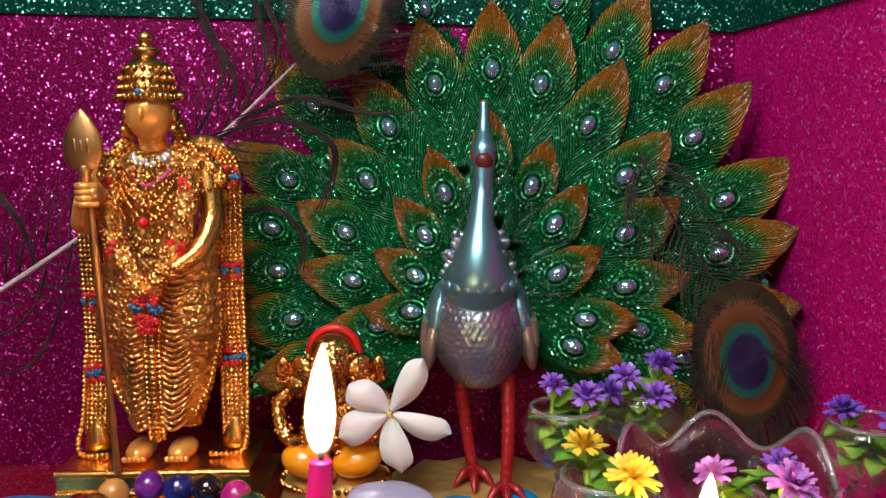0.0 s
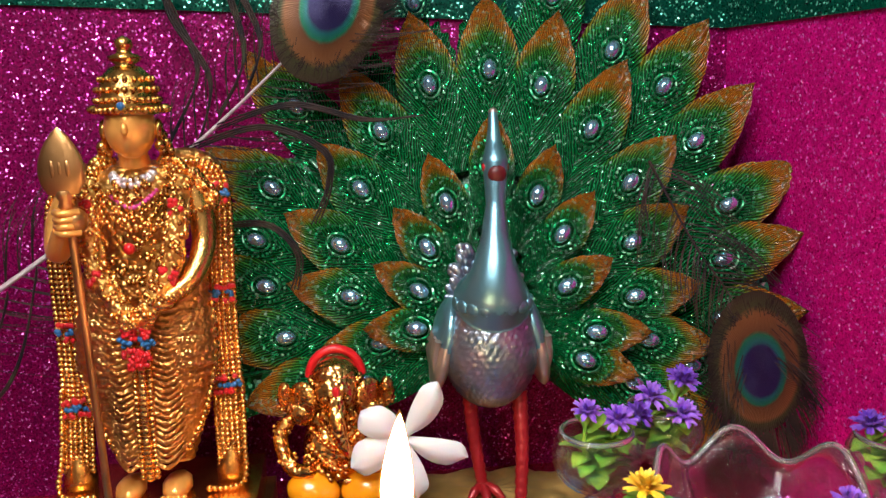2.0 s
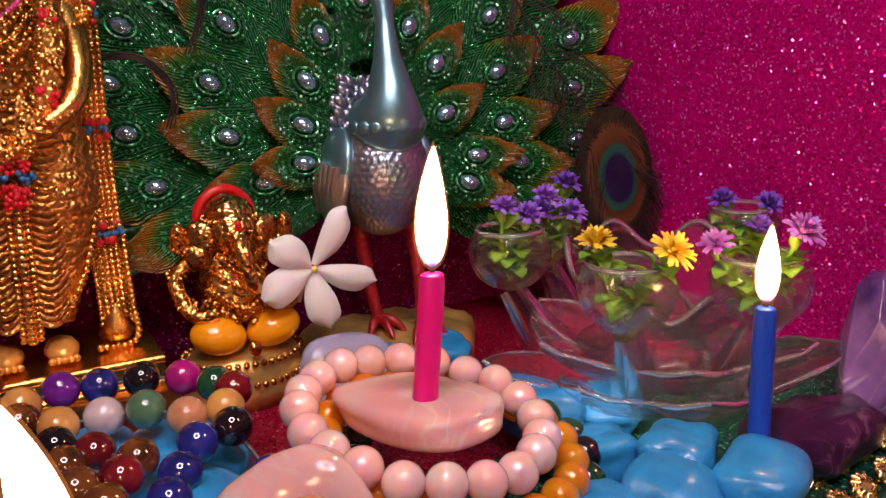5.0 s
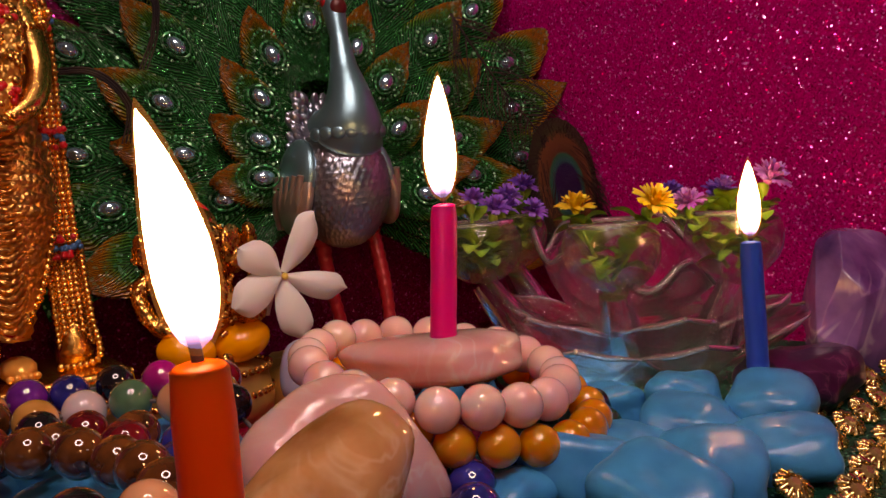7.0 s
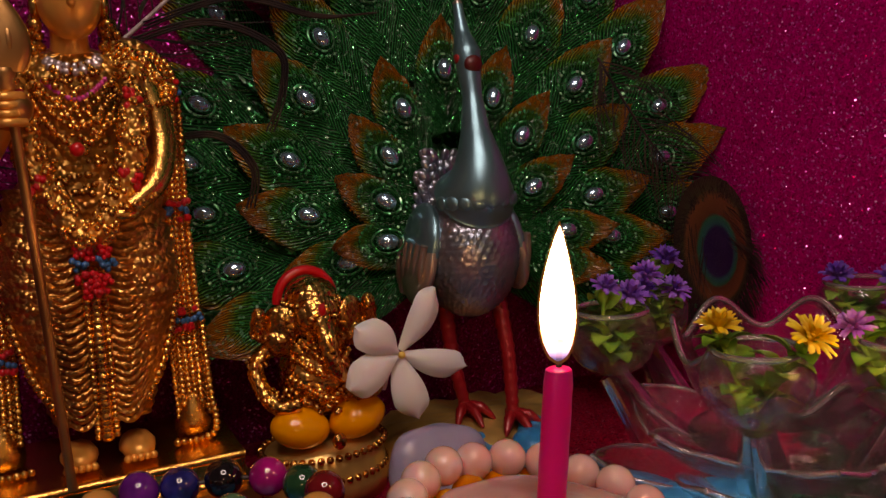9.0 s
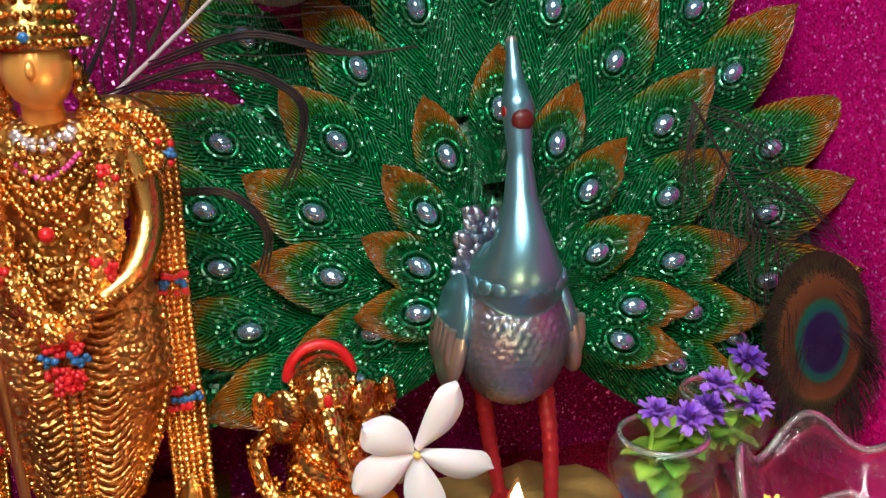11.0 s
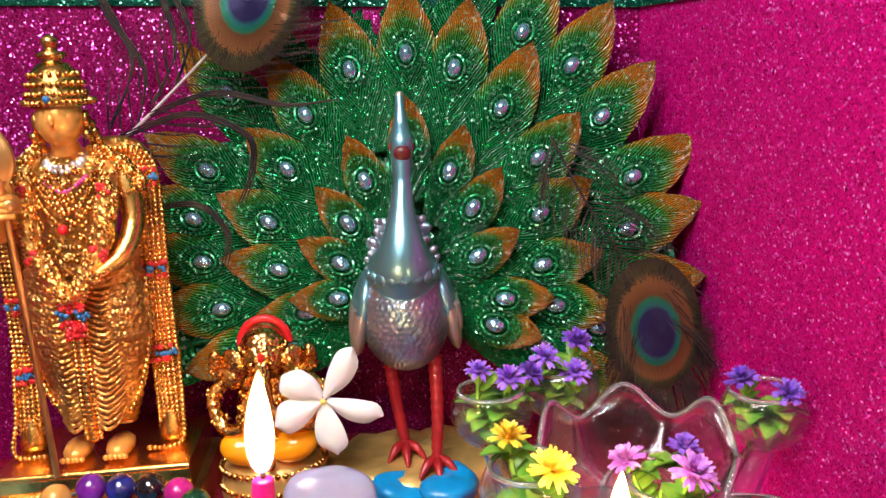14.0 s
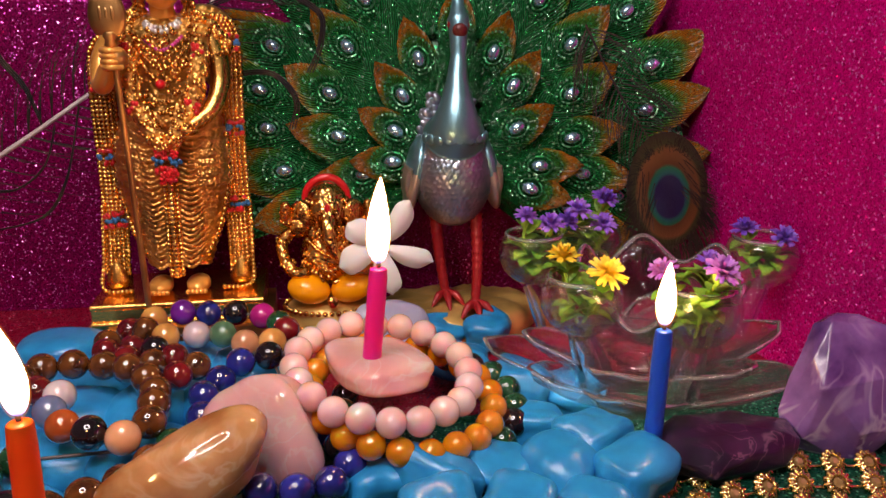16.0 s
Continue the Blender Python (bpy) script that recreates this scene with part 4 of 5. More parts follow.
def peacock_statue():
    g = Geo()
    MA = [FAN, GEM, FAN_BACK, TEAL, PEWTER, RED_LEG, BASE_GOLD, BRONZE, RED_FACE]
    # ground of the fan
    rows = []
    for i in range(26):
        r = 0.012 + 0.088 * i / 25
        rows.append([ROOT + FU * r * math.sin(a) * 0.98 + FV * r * math.cos(a) * 1.05 - FN * 0.0075 + FN * 0.003 * noise.noise(Vector((a * 6, r * 150, 0)))
                     for a in (math.radians(-108 + 216 * j / 60) for j in range(61))])
    g.grid(rows, 2)
    g.grid([[p - FN * 0.004 for p in row[::-1]] for row in rows], 2)
    # raised middle of the ground, under the feet of the second tier
    rows = [[ROOT + FU * r * math.sin(a) + FV * r * math.cos(a) - FN * (0.0012 + 0.09 * max(0.0, r - 0.052)) + FN * 0.0015 * noise.noise(Vector((a * 6, r * 190, 3)))
             for a in (math.radians(-100 + 200 * j / 60) for j in range(61))] for r in (0.010 + 0.058 * i / 18 for i in range(19))]
    g.grid(rows, 2)
    g.grid([[p - FN * 0.003 for p in row[::-1]] for row in rows], 2)
    for k in range(46):
        a = math.radians(-100 + 200 * k / 45)
        d = FU * math.sin(a) + FV * math.cos(a)
        g.tube([ROOT + d * r - FN * 0.0028 for r in (0.015, 0.05, 0.09)], 0.0008, 5, 2)
    outer = [(11, 0.121), (24, 0.1073), (36, 0.1042), (48, 0.0964), (63, 0.0918), (74, 0.0824), (-1, 0.124), (-13, 0.121), (-26, 0.116), (-41, 0.106), (-57, 0.0927), (-69, 0.089), (-79, 0.0811), (-92, 0.0725), (-106, 0.062), (88, 0.078), (101, 0.068), (116, 0.06)]
    second = [(0, 0.0903), (12, 0.0858), (27, 0.0764), (44, 0.0683), (59, 0.0555), (78, 0.0489), (-14, 0.0879), (-29, 0.0788), (-43, 0.0664), (-61, 0.06), (-77, 0.05), (-97, 0.0387), (95, 0.052), (112, 0.05), (-112, 0.048)]
    inner = [(19, 0.0471), (37, 0.0389), (61, 0.0282), (93, 0.0341), (-20, 0.0451), (-39, 0.0349), (-63, 0.0279), (0, 0.055), (110, 0.032), (-90, 0.026)]
    for angle, r in outer:
        fan_feather(g, angle, r, 0.028, 0.036, 0.0120, 0.0)
    for angle, r in second:
        fan_feather(g, angle, r, 0.0265 if r > 0.07 else 0.022, 0.032, 0.0114 if r > 0.055 else 0.0104, 0.0055)
    for angle, r in inner:
        fan_feather(g, angle, r, 0.0175, 0.02, 0.0078, 0.0105)
    # body with scales
    c, rr = Vector((0.0112, 0.2840, 0.0596)), Vector((0.0152, 0.0165, 0.0198))
    rows = []
    for i in range(101):
        phi = -math.pi / 2 + math.pi * i / 100
        row = []
        for j in range(150):
            th = 2 * math.pi * j / 150
            nrm = Vector((math.cos(phi) * math.cos(th), math.cos(phi) * math.sin(th), math.sin(phi)))
            wob = 0.35 * noise.noise(nrm * 6)
            down = (math.pi / 2 - phi) * 9.6 + wob
            k = math.floor(down)
            h = 0.0
            for kk in (k, k - 1):
                across = th * 19 / math.pi + 0.5 * (kk % 2) + 0.5 * noise.noise(nrm * 5 + Vector((9, 0, 0)))
                across = across - math.floor(across) - 0.5
                b = down - kk
                reach = 1.45 - 2.6 * across * across
                if b < reach:
                    h = 0.35 + 0.65 * b / 1.45 - 0.5 * abs(across)
                    if kk == k - 1:
                        break
                    continue
            row.append(c + Vector((nrm.x * rr.x, nrm.y * rr.y, nrm.z * rr.z)) + nrm * 0.0011 * h)
        rows.append(row)
    g.grid(rows, 4, close=True)
    # neck, head and beak
    neck = smooth_line([(0.0112, 0.2775, 0.0765), (0.0112, 0.2745, 0.0805), (0.0114, 0.2738, 0.0875), (0.0119, 0.276, 0.097), (0.0127, 0.2785, 0.107), (0.0131, 0.2805, 0.1145), (0.0134, 0.282, 0.120), (0.0136, 0.2845, 0.1255), (0.0138, 0.2862, 0.131), (0.0139, 0.2873, 0.1352)], 54)
    ctrl = [0.0126, 0.0108, 0.0074, 0.0044, 0.0030, 0.0036, 0.0042, 0.0026, 0.0017, 0.0014]
    rad = [float(np.interp(k / (len(neck) - 1) * 9, range(10), ctrl)) for k in range(len(neck))]
    g.tube(neck, rad, 20, 3)
    g.ball((0.0139, 0.2873, 0.1352), 0.0015, 7, 10, 6)
    g.ball((0.0133, 0.2780, 0.1165), (0.0030, 0.0018, 0.0028), 8, 12, 8)
    for s in (-1, 1):
        g.ball((0.0133 + s * 0.0035, 0.2815, 0.1185), (0.0008, 0.0018, 0.0018), 5, 8, 6)
    for k in range(9):
        a = math.radians(180 + 20 * k + 10)
        g.ball((0.0112 + 0.0122 * math.cos(a), 0.2778 + 0.0122 * math.sin(a), 0.0762), (0.0025, 0.0010, 0.0022), 3, 10, 6, Matrix.Rotation(a + math.pi / 2, 3, "Z"))
    # wings
    for s in (-1, 1):
        turn = Matrix.Rotation(s * -0.2, 3, "Y")
        g.ball((0.0112 + s * 0.0143, 0.2865, 0.0635), (0.0042, 0.0115, 0.0125), 3, 16, 12, turn)
        g.ball((0.0112 + s * 0.0158, 0.2855, 0.0580), (0.0034, 0.0105, 0.0135), 7, 16, 12, turn)
        for k in range(5):
            g.tube(smooth_line([(0.0112 + s * 0.0178, 0.277 + k * 0.004, 0.064), (0.0112 + s * 0.0188, 0.279 + k * 0.004, 0.056), (0.0112 + s * 0.0172, 0.282 + k * 0.004, 0.047)], 8), 0.0012, 6, 7)
    # ruff behind the neck
    for k in range(170):
        x, z = random.uniform(-1, 1), random.random()
        turn = Matrix.Rotation(x * 0.8, 3, "Y") @ Matrix.Rotation(random.uniform(-0.4, 0.4), 3, "X")
        g.ball((0.0118 + x * (0.0145 - 0.006 * z), 0.2905 + 0.003 * random.random() + 0.004 * z, 0.066 + 0.0245 * z), (0.0017, 0.0012, 0.0026), 4, 8, 6, turn)
    # legs and toes
    for top, knee, foot in (((0.0208, 0.2830, 0.0435), (0.0205, 0.2775, 0.026), (0.0190, 0.2735, 0.0075)), ((0.0048, 0.2895, 0.0435), (0.0062, 0.2885, 0.026), (0.0086, 0.2860, 0.0085))):
        line = smooth_line([top, knee, foot], 40)
        g.tube(line, [(0.0027 - 0.00002 * k) * (1 + 0.09 * math.sin(k * 1.9)) for k in range(len(line))], 12, 5)
        f = Vector(foot)
        for a, ln in ((-0.75, 0.010), (0.0, 0.012), (0.75, 0.010), (3.0, 0.005)):
            e = Vector((math.sin(a), -math.cos(a), 0)) * ln
            g.tube(smooth_line([f, f + e * 0.5 + Vector((0, 0, 0.0006)), f + e + Vector((0, 0, -0.0032))], 12), [0.0021, 0.002, 0.0018, 0.002, 0.0019, 0.0016, 0.0018, 0.0016, 0.0014, 0.0012, 0.001, 0.0007, 0.0004], 8, 5)
    # swirled base
    rows = []
    for i, (r, z) in enumerate(((0.0, 0.0055), (0.3, 0.0055), (0.55, 0.005), (0.75, 0.0045), (0.9, 0.0035), (1.0, 0.001), (1.03, -0.003), (1.02, FLOOR))):
        row = []
        for j in range(56):
            a = 2 * math.pi * j / 56
            k = 1 + 0.06 * math.sin(3 * a + 0.6) + 0.03 * math.sin(7 * a)
            row.append(Vector((0.012 + 0.035 * r * k * math.cos(a), 0.290 + 0.024 * r * k * math.sin(a), z + (0.0012 * math.sin(11 * a + 9 * r) * r if i < 6 else 0))))
        rows.append(row)
    g.grid(rows, 6, close=True)
    return tagged(g.make("peacock_statue", MA), "painted resin peacock statue with a spread green jewelled fan", "statue")


peacock_statue()


# ---- candles ----
def candle(label, foot, top, r, wax_mat, tall, wide, bend, melt=1.03):
    foot, top = Vector(foot), Vector(top)
    e = thing("candle", foot, label, "candle", "lit candles")
    d = top - foot
    g = Geo()
    steps = 12
    pts = [d * (k / steps) for k in range(steps + 1)]
    g.tube(pts, [r * (1 + 0.02 * math.sin(k * 1.7)) for k in range(steps)] + [r * 0.9], 20)
    g.tube([d * -0.004, d * 0.02, d * 0.05], [r * melt, r * (0.4 + 0.6 * melt), r * 1.0], 16)
    g.ball(d, (r * 0.9, r * 0.9, r * 0.25), 0, 16, 6)
    g.make("wax_stick", wax_mat, e)
    g = Geo()
    g.tube(smooth_line([d, d + Vector((bend * 0.2, 0, 0.003)), d + Vector((bend * 0.8, 0, 0.0055))], 8), 0.0006, 6)
    g.make("wick", WICK, e)
    g = Geo()
    rows = []
    base = d + Vector((0, 0, 0.0015))
    for k in range(21):
        a = k / 20
        w = wide * (math.sin(math.pi * a ** 0.7) ** 0.8) * (1 - 0.12 * a) + 0.00005
        c = base + Vector((bend * a * a * 1.6, 0, tall * a))
        rows.append([c + Vector((w * math.cos(b), w * math.sin(b), 0)) for b in (2 * math.pi * j / 20 for j in range(20))])
    g.grid(rows, 0, close=True)
    ob = g.make("flame", FLAME, e, "bright yellow-white candle flame")
    g = Geo()
    mid = [sum(r, Vector()) / len(r) for r in rows]
    g.grid([[c + (p - c) * 1.14 + Vector((0, 0, (k - 8) * 0.00008)) for p in r] for k, (r, c) in enumerate(zip(rows, mid))], 0, close=True)
    g.make("flame_mantle", MANTLE, ob, "thin orange outer flame")
    return e


candle("short lit pink candle standing on a rose quartz slab", (-0.0300, 0.1757, 0.0262), (-0.0273, 0.1750, 0.0549), 0.0027, PINK_WAX, 0.0245, 0.0033, 0.0008, 1.3)
candle("short lit blue candle standing on a dark amethyst", (0.0484, 0.1565, 0.0070), (0.0502, 0.1580, 0.0382), 0.0026, BLUE_WAX, 0.0182, 0.0027, 0.0004)
candle("lit orange candle standing among the beads", (-0.1040, 0.1105, FLOOR + 0.0005), (-0.1028, 0.1105, 0.0470), 0.0029, ORANGE_WAX, 0.0215, 0.0029, -0.0018)


# ---- stones ----
def tumbled(name, at, half, mat, label, category, turn=(0, 0, 0), rough=0.16, seed=0, subdiv=4, group="", power=2.6):
    bm = bmesh.new()
    bmesh.ops.create_icosphere(bm, subdivisions=subdiv, radius=1)
    off = Vector((seed * 3.1, seed * 1.7, seed * 0.9))
    for v in bm.verts:
        p = v.co.copy()
        k = (abs(p.x) ** power + abs(p.y) ** power + abs(p.z) ** power) ** (-1 / power)
        s = k * (1 + rough * noise.noise(p * 1.2 + off) + rough * 0.12 * noise.noise(p * 3 + off))
        v.co = Vector((p.x * half[0], p.y * half[1], p.z * half[2])) * s
    for f in bm.faces:
        f.smooth = True
    me = bpy.data.meshes.new(name)
    bm.to_mesh(me)
    bm.free()
    me.materials.append(mat)
    ob = new(name, me)
    ob.matrix_basis = pose(*at, *turn)
    return tagged(ob, label, category, group)


def rough_stone(name, at, half, mat, label, category, turn=(0, 0, 0), count=26, seed=0, bevel=0.0012, jag=0.0):
    """A broken crystal: the hull of scattered points, its edges worn, its faces slightly uneven."""
    rnd = random.Random(seed)
    bm = bmesh.new()
    for k in range(count):
        d = Vector((rnd.gauss(0, 1), rnd.gauss(0, 1), rnd.gauss(0, 1))).normalized() * rnd.uniform(0.88, 1.08)
        bm.verts.new((d.x * half[0], d.y * half[1], d.z * half[2]))
    r = bmesh.ops.convex_hull(bm, input=bm.verts)
    bmesh.ops.delete(bm, geom=[v for v in bm.verts if not v.link_faces], context="VERTS")
    bmesh.ops.dissolve_limit(bm, angle_limit=0.16, verts=bm.verts, edges=bm.edges)
    bmesh.ops.bevel(bm, geom=list(bm.edges), offset=bevel, segments=2, profile=0.6, affect="EDGES", clamp_overlap=True)
    bmesh.ops.triangulate(bm, faces=bm.faces)
    bmesh.ops.subdivide_edges(bm, edges=bm.edges, cuts=2, use_grid_fill=True)
    for v in bm.verts:
        v.co += v.co.normalized() * (0.0007 + jag) * noise.noise(v.co * 150 + Vector((seed, 0, 0)))
    for f in bm.faces:
        f.smooth = True
    me = bpy.data.meshes.new(name)
    bm.to_mesh(me)
    bm.free()
    me.materials.append(mat)
    ob = new(name, me)
    ob.matrix_basis = pose(*at, *turn)
    return tagged(ob, label, category)


BLUE_LABEL = "polished sky-blue tumbled stone on the glitter sheet"
right_blue = [(0.0035, 0.268), (0.0222, 0.2640), (0.0205, 0.2075), (0.0395, 0.2030), (0.0190, 0.1800), (0.0345, 0.1680), (0.0040, 0.1590), (0.0215, 0.1550), (-0.0150, 0.1540), (-0.0300, 0.1590), (0.0030, 0.1370), (-0.0160, 0.1340), (0.0240, 0.1345), (0.0050, 0.2340), (0.0400, 0.1480)]
for k, (x, y) in enumerate(right_blue):
    h = 0.0055 + 0.001 * ((k * 7) % 3)
    tumbled("blue_stone", (x, y, FLOOR + h - 0.0003 + 0.002), (0.0100 + 0.0009 * (k % 3), 0.0078 + 0.0007 * (k % 4), h), BLUE_STONE, BLUE_LABEL, "stone", (random.uniform(-14, 14), random.uniform(-14, 14), 40 * k + 10), 0.26, k + 1, 4, "blue tumbled stones", 3.2)
left_blue = [(-0.140, 0.262), (-0.115, 0.232), (-0.092, 0.238), (-0.070, 0.232), (-0.122, 0.204), (-0.098, 0.206), (-0.076, 0.205), (-0.118, 0.178), (-0.094, 0.174), (-0.070, 0.176), (-0.126, 0.154), (-0.100, 0.146), (-0.142, 0.230), (-0.144, 0.196), (-0.128, 0.128), (-0.102, 0.124)]
for k, (x, y) in enumerate(left_blue):
    h = 0.0088 if k < 10 else 0.007
    tumbled("blue_stone", (x, y, FLOOR + h), (0.0165, 0.0135, h), BLUE_STONE, "flat polished blue stone under the bead strings", "stone", (0, 0, 50 * k), 0.14, 30 + k, 4, "blue tumbled stones", 3.0)
tumbled("rose_slab", (-0.0280, 0.1835, 0.0230), (0.0132, 0.0195, 0.0050), ROSE, "flat pale pink rose quartz slab under a candle", "stone", (-4, 4, 18), 0.13, 51, 4, "", 3.4)
tumbled("rose_chunk", (-0.0600, 0.1670, 0.0095), (0.0138, 0.0088, 0.0158), ROSE, "translucent rose quartz chunk leaning among beads", "stone", (-14, -24, -14), 0.3, 55, 4, "", 3.6)
tumbled("citrine_point", (-0.0795, 0.1440, 0.0125), (0.0245, 0.0098, 0.0112), CITRINE, "polished honey-brown citrine stone lying on beads", "stone", (12, -24, 16), 0.2, 61, 4, "", 2.2)
rough_stone("amethyst", (0.1180, 0.1690, 0.0105), (0.0265, 0.0165, 0.0255), AMETHYST, "large rough purple amethyst with pale veins", "stone", (0, 26, 8), 30, 14, 0.0012, 0.0006)
rough_stone("dark_amethyst", (0.0675, 0.1585, -0.0005), (0.0290, 0.0135, 0.0105), DARK_AMETHYST, "nearly black rough amethyst carrying a blue candle", "stone", (0, -3, 8), 30, 9, 0.0014, 0.0008)
tumbled("lavender_stone", (-0.0180, 0.2500, 0.0075), (0.0150, 0.0062, 0.0115), LAVENDER, "smooth pale lavender stone propped up", "stone", (-20, 6, 6), 0.12, 71, 4)


# ---- bead bracelets ----
BEAD_R = 0.0048
bead_meshes = {}


def bead_mesh(mat, r):
    if (mat.name, r) not in bead_meshes:
        g = Geo()
        g.ball((0, 0, 0), r, 0, 24, 14)
        ob = g.make("bead", mat)
        bead_meshes[mat.name, r] = ob.data
        bpy.data.objects.remove(ob)
    return bead_meshes[mat.name, r]


def bracelet(label, centre, rx, ry, height, mats, count, start=0.0, r=BEAD_R):
    """Beads on an oval; height(x, y) gives their middles."""
    e = thing("bead_bracelet", (centre[0], centre[1], FLOOR), label, "bracelet", "bead bracelets")
    g = Geo()
    line = []
    for k in range(count):
        a = start + 2 * math.pi * k / count
        x, y = centre[0] + rx * math.cos(a), centre[1] + ry * math.sin(a)
        p = Vector((x, y, height(x, y) + 0.0004 * math.sin(k * 2.3))) - e.location
        line.append(p)
        ob = new("bead", bead_mesh(mats[k % len(mats)], r))
        ob.parent = e
        ob.matrix_basis = pose(*p, random.uniform(0, 360), random.uniform(0, 360), random.uniform(0, 360))
    g.tube(line + [line[0]], 0.0005, 6, ends=False)
    g.make("cord", CORD, e)
    return e


bracelet("pale pink rose quartz bead bracelet round a slab", (-0.0262, 0.1855), 0.0262, 0.0280, lambda x, y: 0.0203 + 0.13 * (y - 0.185) - 0.1 * (x + 0.026), [ROSE_BEAD], 20, 0.0, 0.0044)
bracelet("orange amber bead bracelet under the pink one", (-0.0205, 0.1835), 0.0275, 0.0280, lambda x, y: 0.0120 + 0.16 * (y - 0.18) - 0.12 * (x + 0.02), [AMBER_BEAD], 21, 0.1, 0.0042)
bracelet("dark green and black bead bracelet on blue stones", (-0.0115, 0.1905), 0.0270, 0.0300, lambda x, y: 0.0035 + 0.12 * (y - 0.18), [GREEN_BEAD, GREEN_BEAD, BLACK_BEAD], 19, 0.2, 0.0045)


def bead_string(label, middles, z, mats, r=BEAD_R, closed=True):
    """Beads of one bracelet lying in a loose loop, with the cord through them."""
    at = Vector((sum(p[0] for p in middles) / len(middles), sum(p[1] for p in middles) / len(middles), FLOOR))
    e = thing("bead_bracelet", at, label, "bracelet", "bead bracelets")
    line = []
    for k, (x, y) in enumerate(middles):
        p = Vector((x, y, z(x, y) + 0.0005 * math.sin(k * 2.3))) - at
        line.append(p)
        ob = new("bead", bead_mesh(mats[k % len(mats)], r))
        ob.parent = e
        ob.matrix_basis = pose(*p, random.uniform(0, 360), random.uniform(0, 360), random.uniform(0, 360))
    g = Geo()
    g.tube(line + ([line[0]] if closed else []), 0.0005, 6, ends=not closed)
    g.make("cord", CORD, e)
    return e


bead_string("bracelet of many-coloured beads before the statue",
            [(-0.1039, 0.2517), (-0.0944, 0.2566), (-0.0850, 0.2560), (-0.0749, 0.2531), (-0.0651, 0.2485), (-0.0587, 0.2410), (-0.0560, 0.2318), (-0.0605, 0.2229), (-0.0695, 0.2231), (-0.0775, 0.2313), (-0.0868, 0.2346), (-0.0970, 0.2332), (-0.1048, 0.2400)],
            lambda x, y: 0.0165, [HONEY, PURPLE_BEAD, LAPIS, BLACK_BEAD, MAGENTA_BEAD, GREEN_BEAD, RED_BEAD, HONEY, PEACH_BEAD, AVENTURINE, WHITE_BEAD, HONEY, TIGER])
bead_string("brown tiger-eye bead bracelet on blue stones",
            [(-0.1300, 0.2083), (-0.1209, 0.2090), (-0.1118, 0.2085), (-0.1036, 0.2035), (-0.0967, 0.1955), (-0.0926, 0.1865), (-0.0912, 0.1765), (-0.0908, 0.1665), (-0.0960, 0.1585), (-0.1050, 0.1613), (-0.1135, 0.1680), (-0.1190, 0.1765), (-0.1189, 0.1862), (-0.1270, 0.1920), (-0.1330, 0.1995)],
            lambda x, y: 0.0180, [TIGER, TIGER, TIGER, TIGER, TIGER, TIGER, TIGER, TIGER, PEACH_BEAD, BLACK_BEAD, ORANGE_BEAD, GREY_BEAD, WHITE_BEAD, RED_BEAD, TIGER], 0.0047)
bead_string("dark blue lapis bead bracelet under the crystals",
            [(-0.0613, 0.2140), (-0.0702, 0.2105), (-0.0758, 0.2025), (-0.0800, 0.1935), (-0.0795, 0.1835), (-0.0780, 0.1735), (-0.0745, 0.1645), (-0.0690, 0.1565), (-0.0615, 0.1505), (-0.0520, 0.1485), (-0.0430, 0.1520), (-0.0375, 0.1600), (-0.0400, 0.1700), (-0.0430, 0.1800), (-0.0460, 0.1900), (-0.0500, 0.1990), (-0.0550, 0.2070)],
            lambda x, y: 0.0040 + 0.18 * max(0.0, y - 0.152) if x < -0.058 else 0.0035 + 0.02 * (y - 0.15), [BLACK_BEAD, LAPIS, LAPIS, LAPIS, LAPIS, LAPIS])
bead_string("garnet and brown bead bracelet on blue stones",
            [(-0.1166, 0.2346), (-0.1110, 0.2440), (-0.1074, 0.2295), (-0.0985, 0.2215), (-0.0913, 0.2141), (-0.0835, 0.2070), (-0.0880, 0.1985), (-0.0975, 0.2110), (-0.1075, 0.2195), (-0.1150, 0.2250)],
            lambda x, y: 0.0150 if x < -0.1 else 0.0165, [TIGER, RED_BEAD, RED_BEAD, BLACK_BEAD, RED_BEAD, TIGER, RED_BEAD], 0.0046)
bead_string("brown and green bead bracelet at the table front",
            [(-0.0850, 0.1640), (-0.0890, 0.1550), (-0.0950, 0.1475), (-0.1020, 0.1410), (-0.1100, 0.1365), (-0.1194, 0.1390), (-0.1270, 0.1450), (-0.1300, 0.1545), (-0.1240, 0.1625)],
            lambda x, y: 0.0115, [GREEN_BEAD, TIGER, TIGER, TIGER, TIGER, BLACK_BEAD, TIGER, GREEN_BEAD])


# ---- rhinestone trim ----
trim = thing("rhinestone_trim", (0.07, 0.14, FLOOR + 0.002), "gold rhinestone trim with flower-shaped settings", "trim")
g = Geo()
for k in range(12):
    a = 2 * math.pi * k / 12
    g.ball((0.0033 * math.cos(a), 0.0033 * math.sin(a), 0), (0.0009, 0.0009, 0.0009), 0, 6, 4)
    g.tube([(0.002 * math.cos(a), 0.002 * math.sin(a), 0.0012), (0.0036 * math.cos(a), 0.0036 * math.sin(a), 0.0004)], 0.0005, 4)
g.lathe((0, 0, 0), [(0.0, -0.0012), (0.0034, -0.0008), (0.0034, 0.0004), (0.0024, 0.0012), (0.0022, 0.0004)], 12)
setting0 = g.make("setting", TRIM_GOLD)
setting_mesh = setting0.data
bpy.data.objects.remove(setting0)
g = Geo()
g.lathe((0, 0, 0.0004), [(0.0017, 0), (0.0016, 0.0007), (0.0009, 0.0013), (0, 0.0013)], 8)
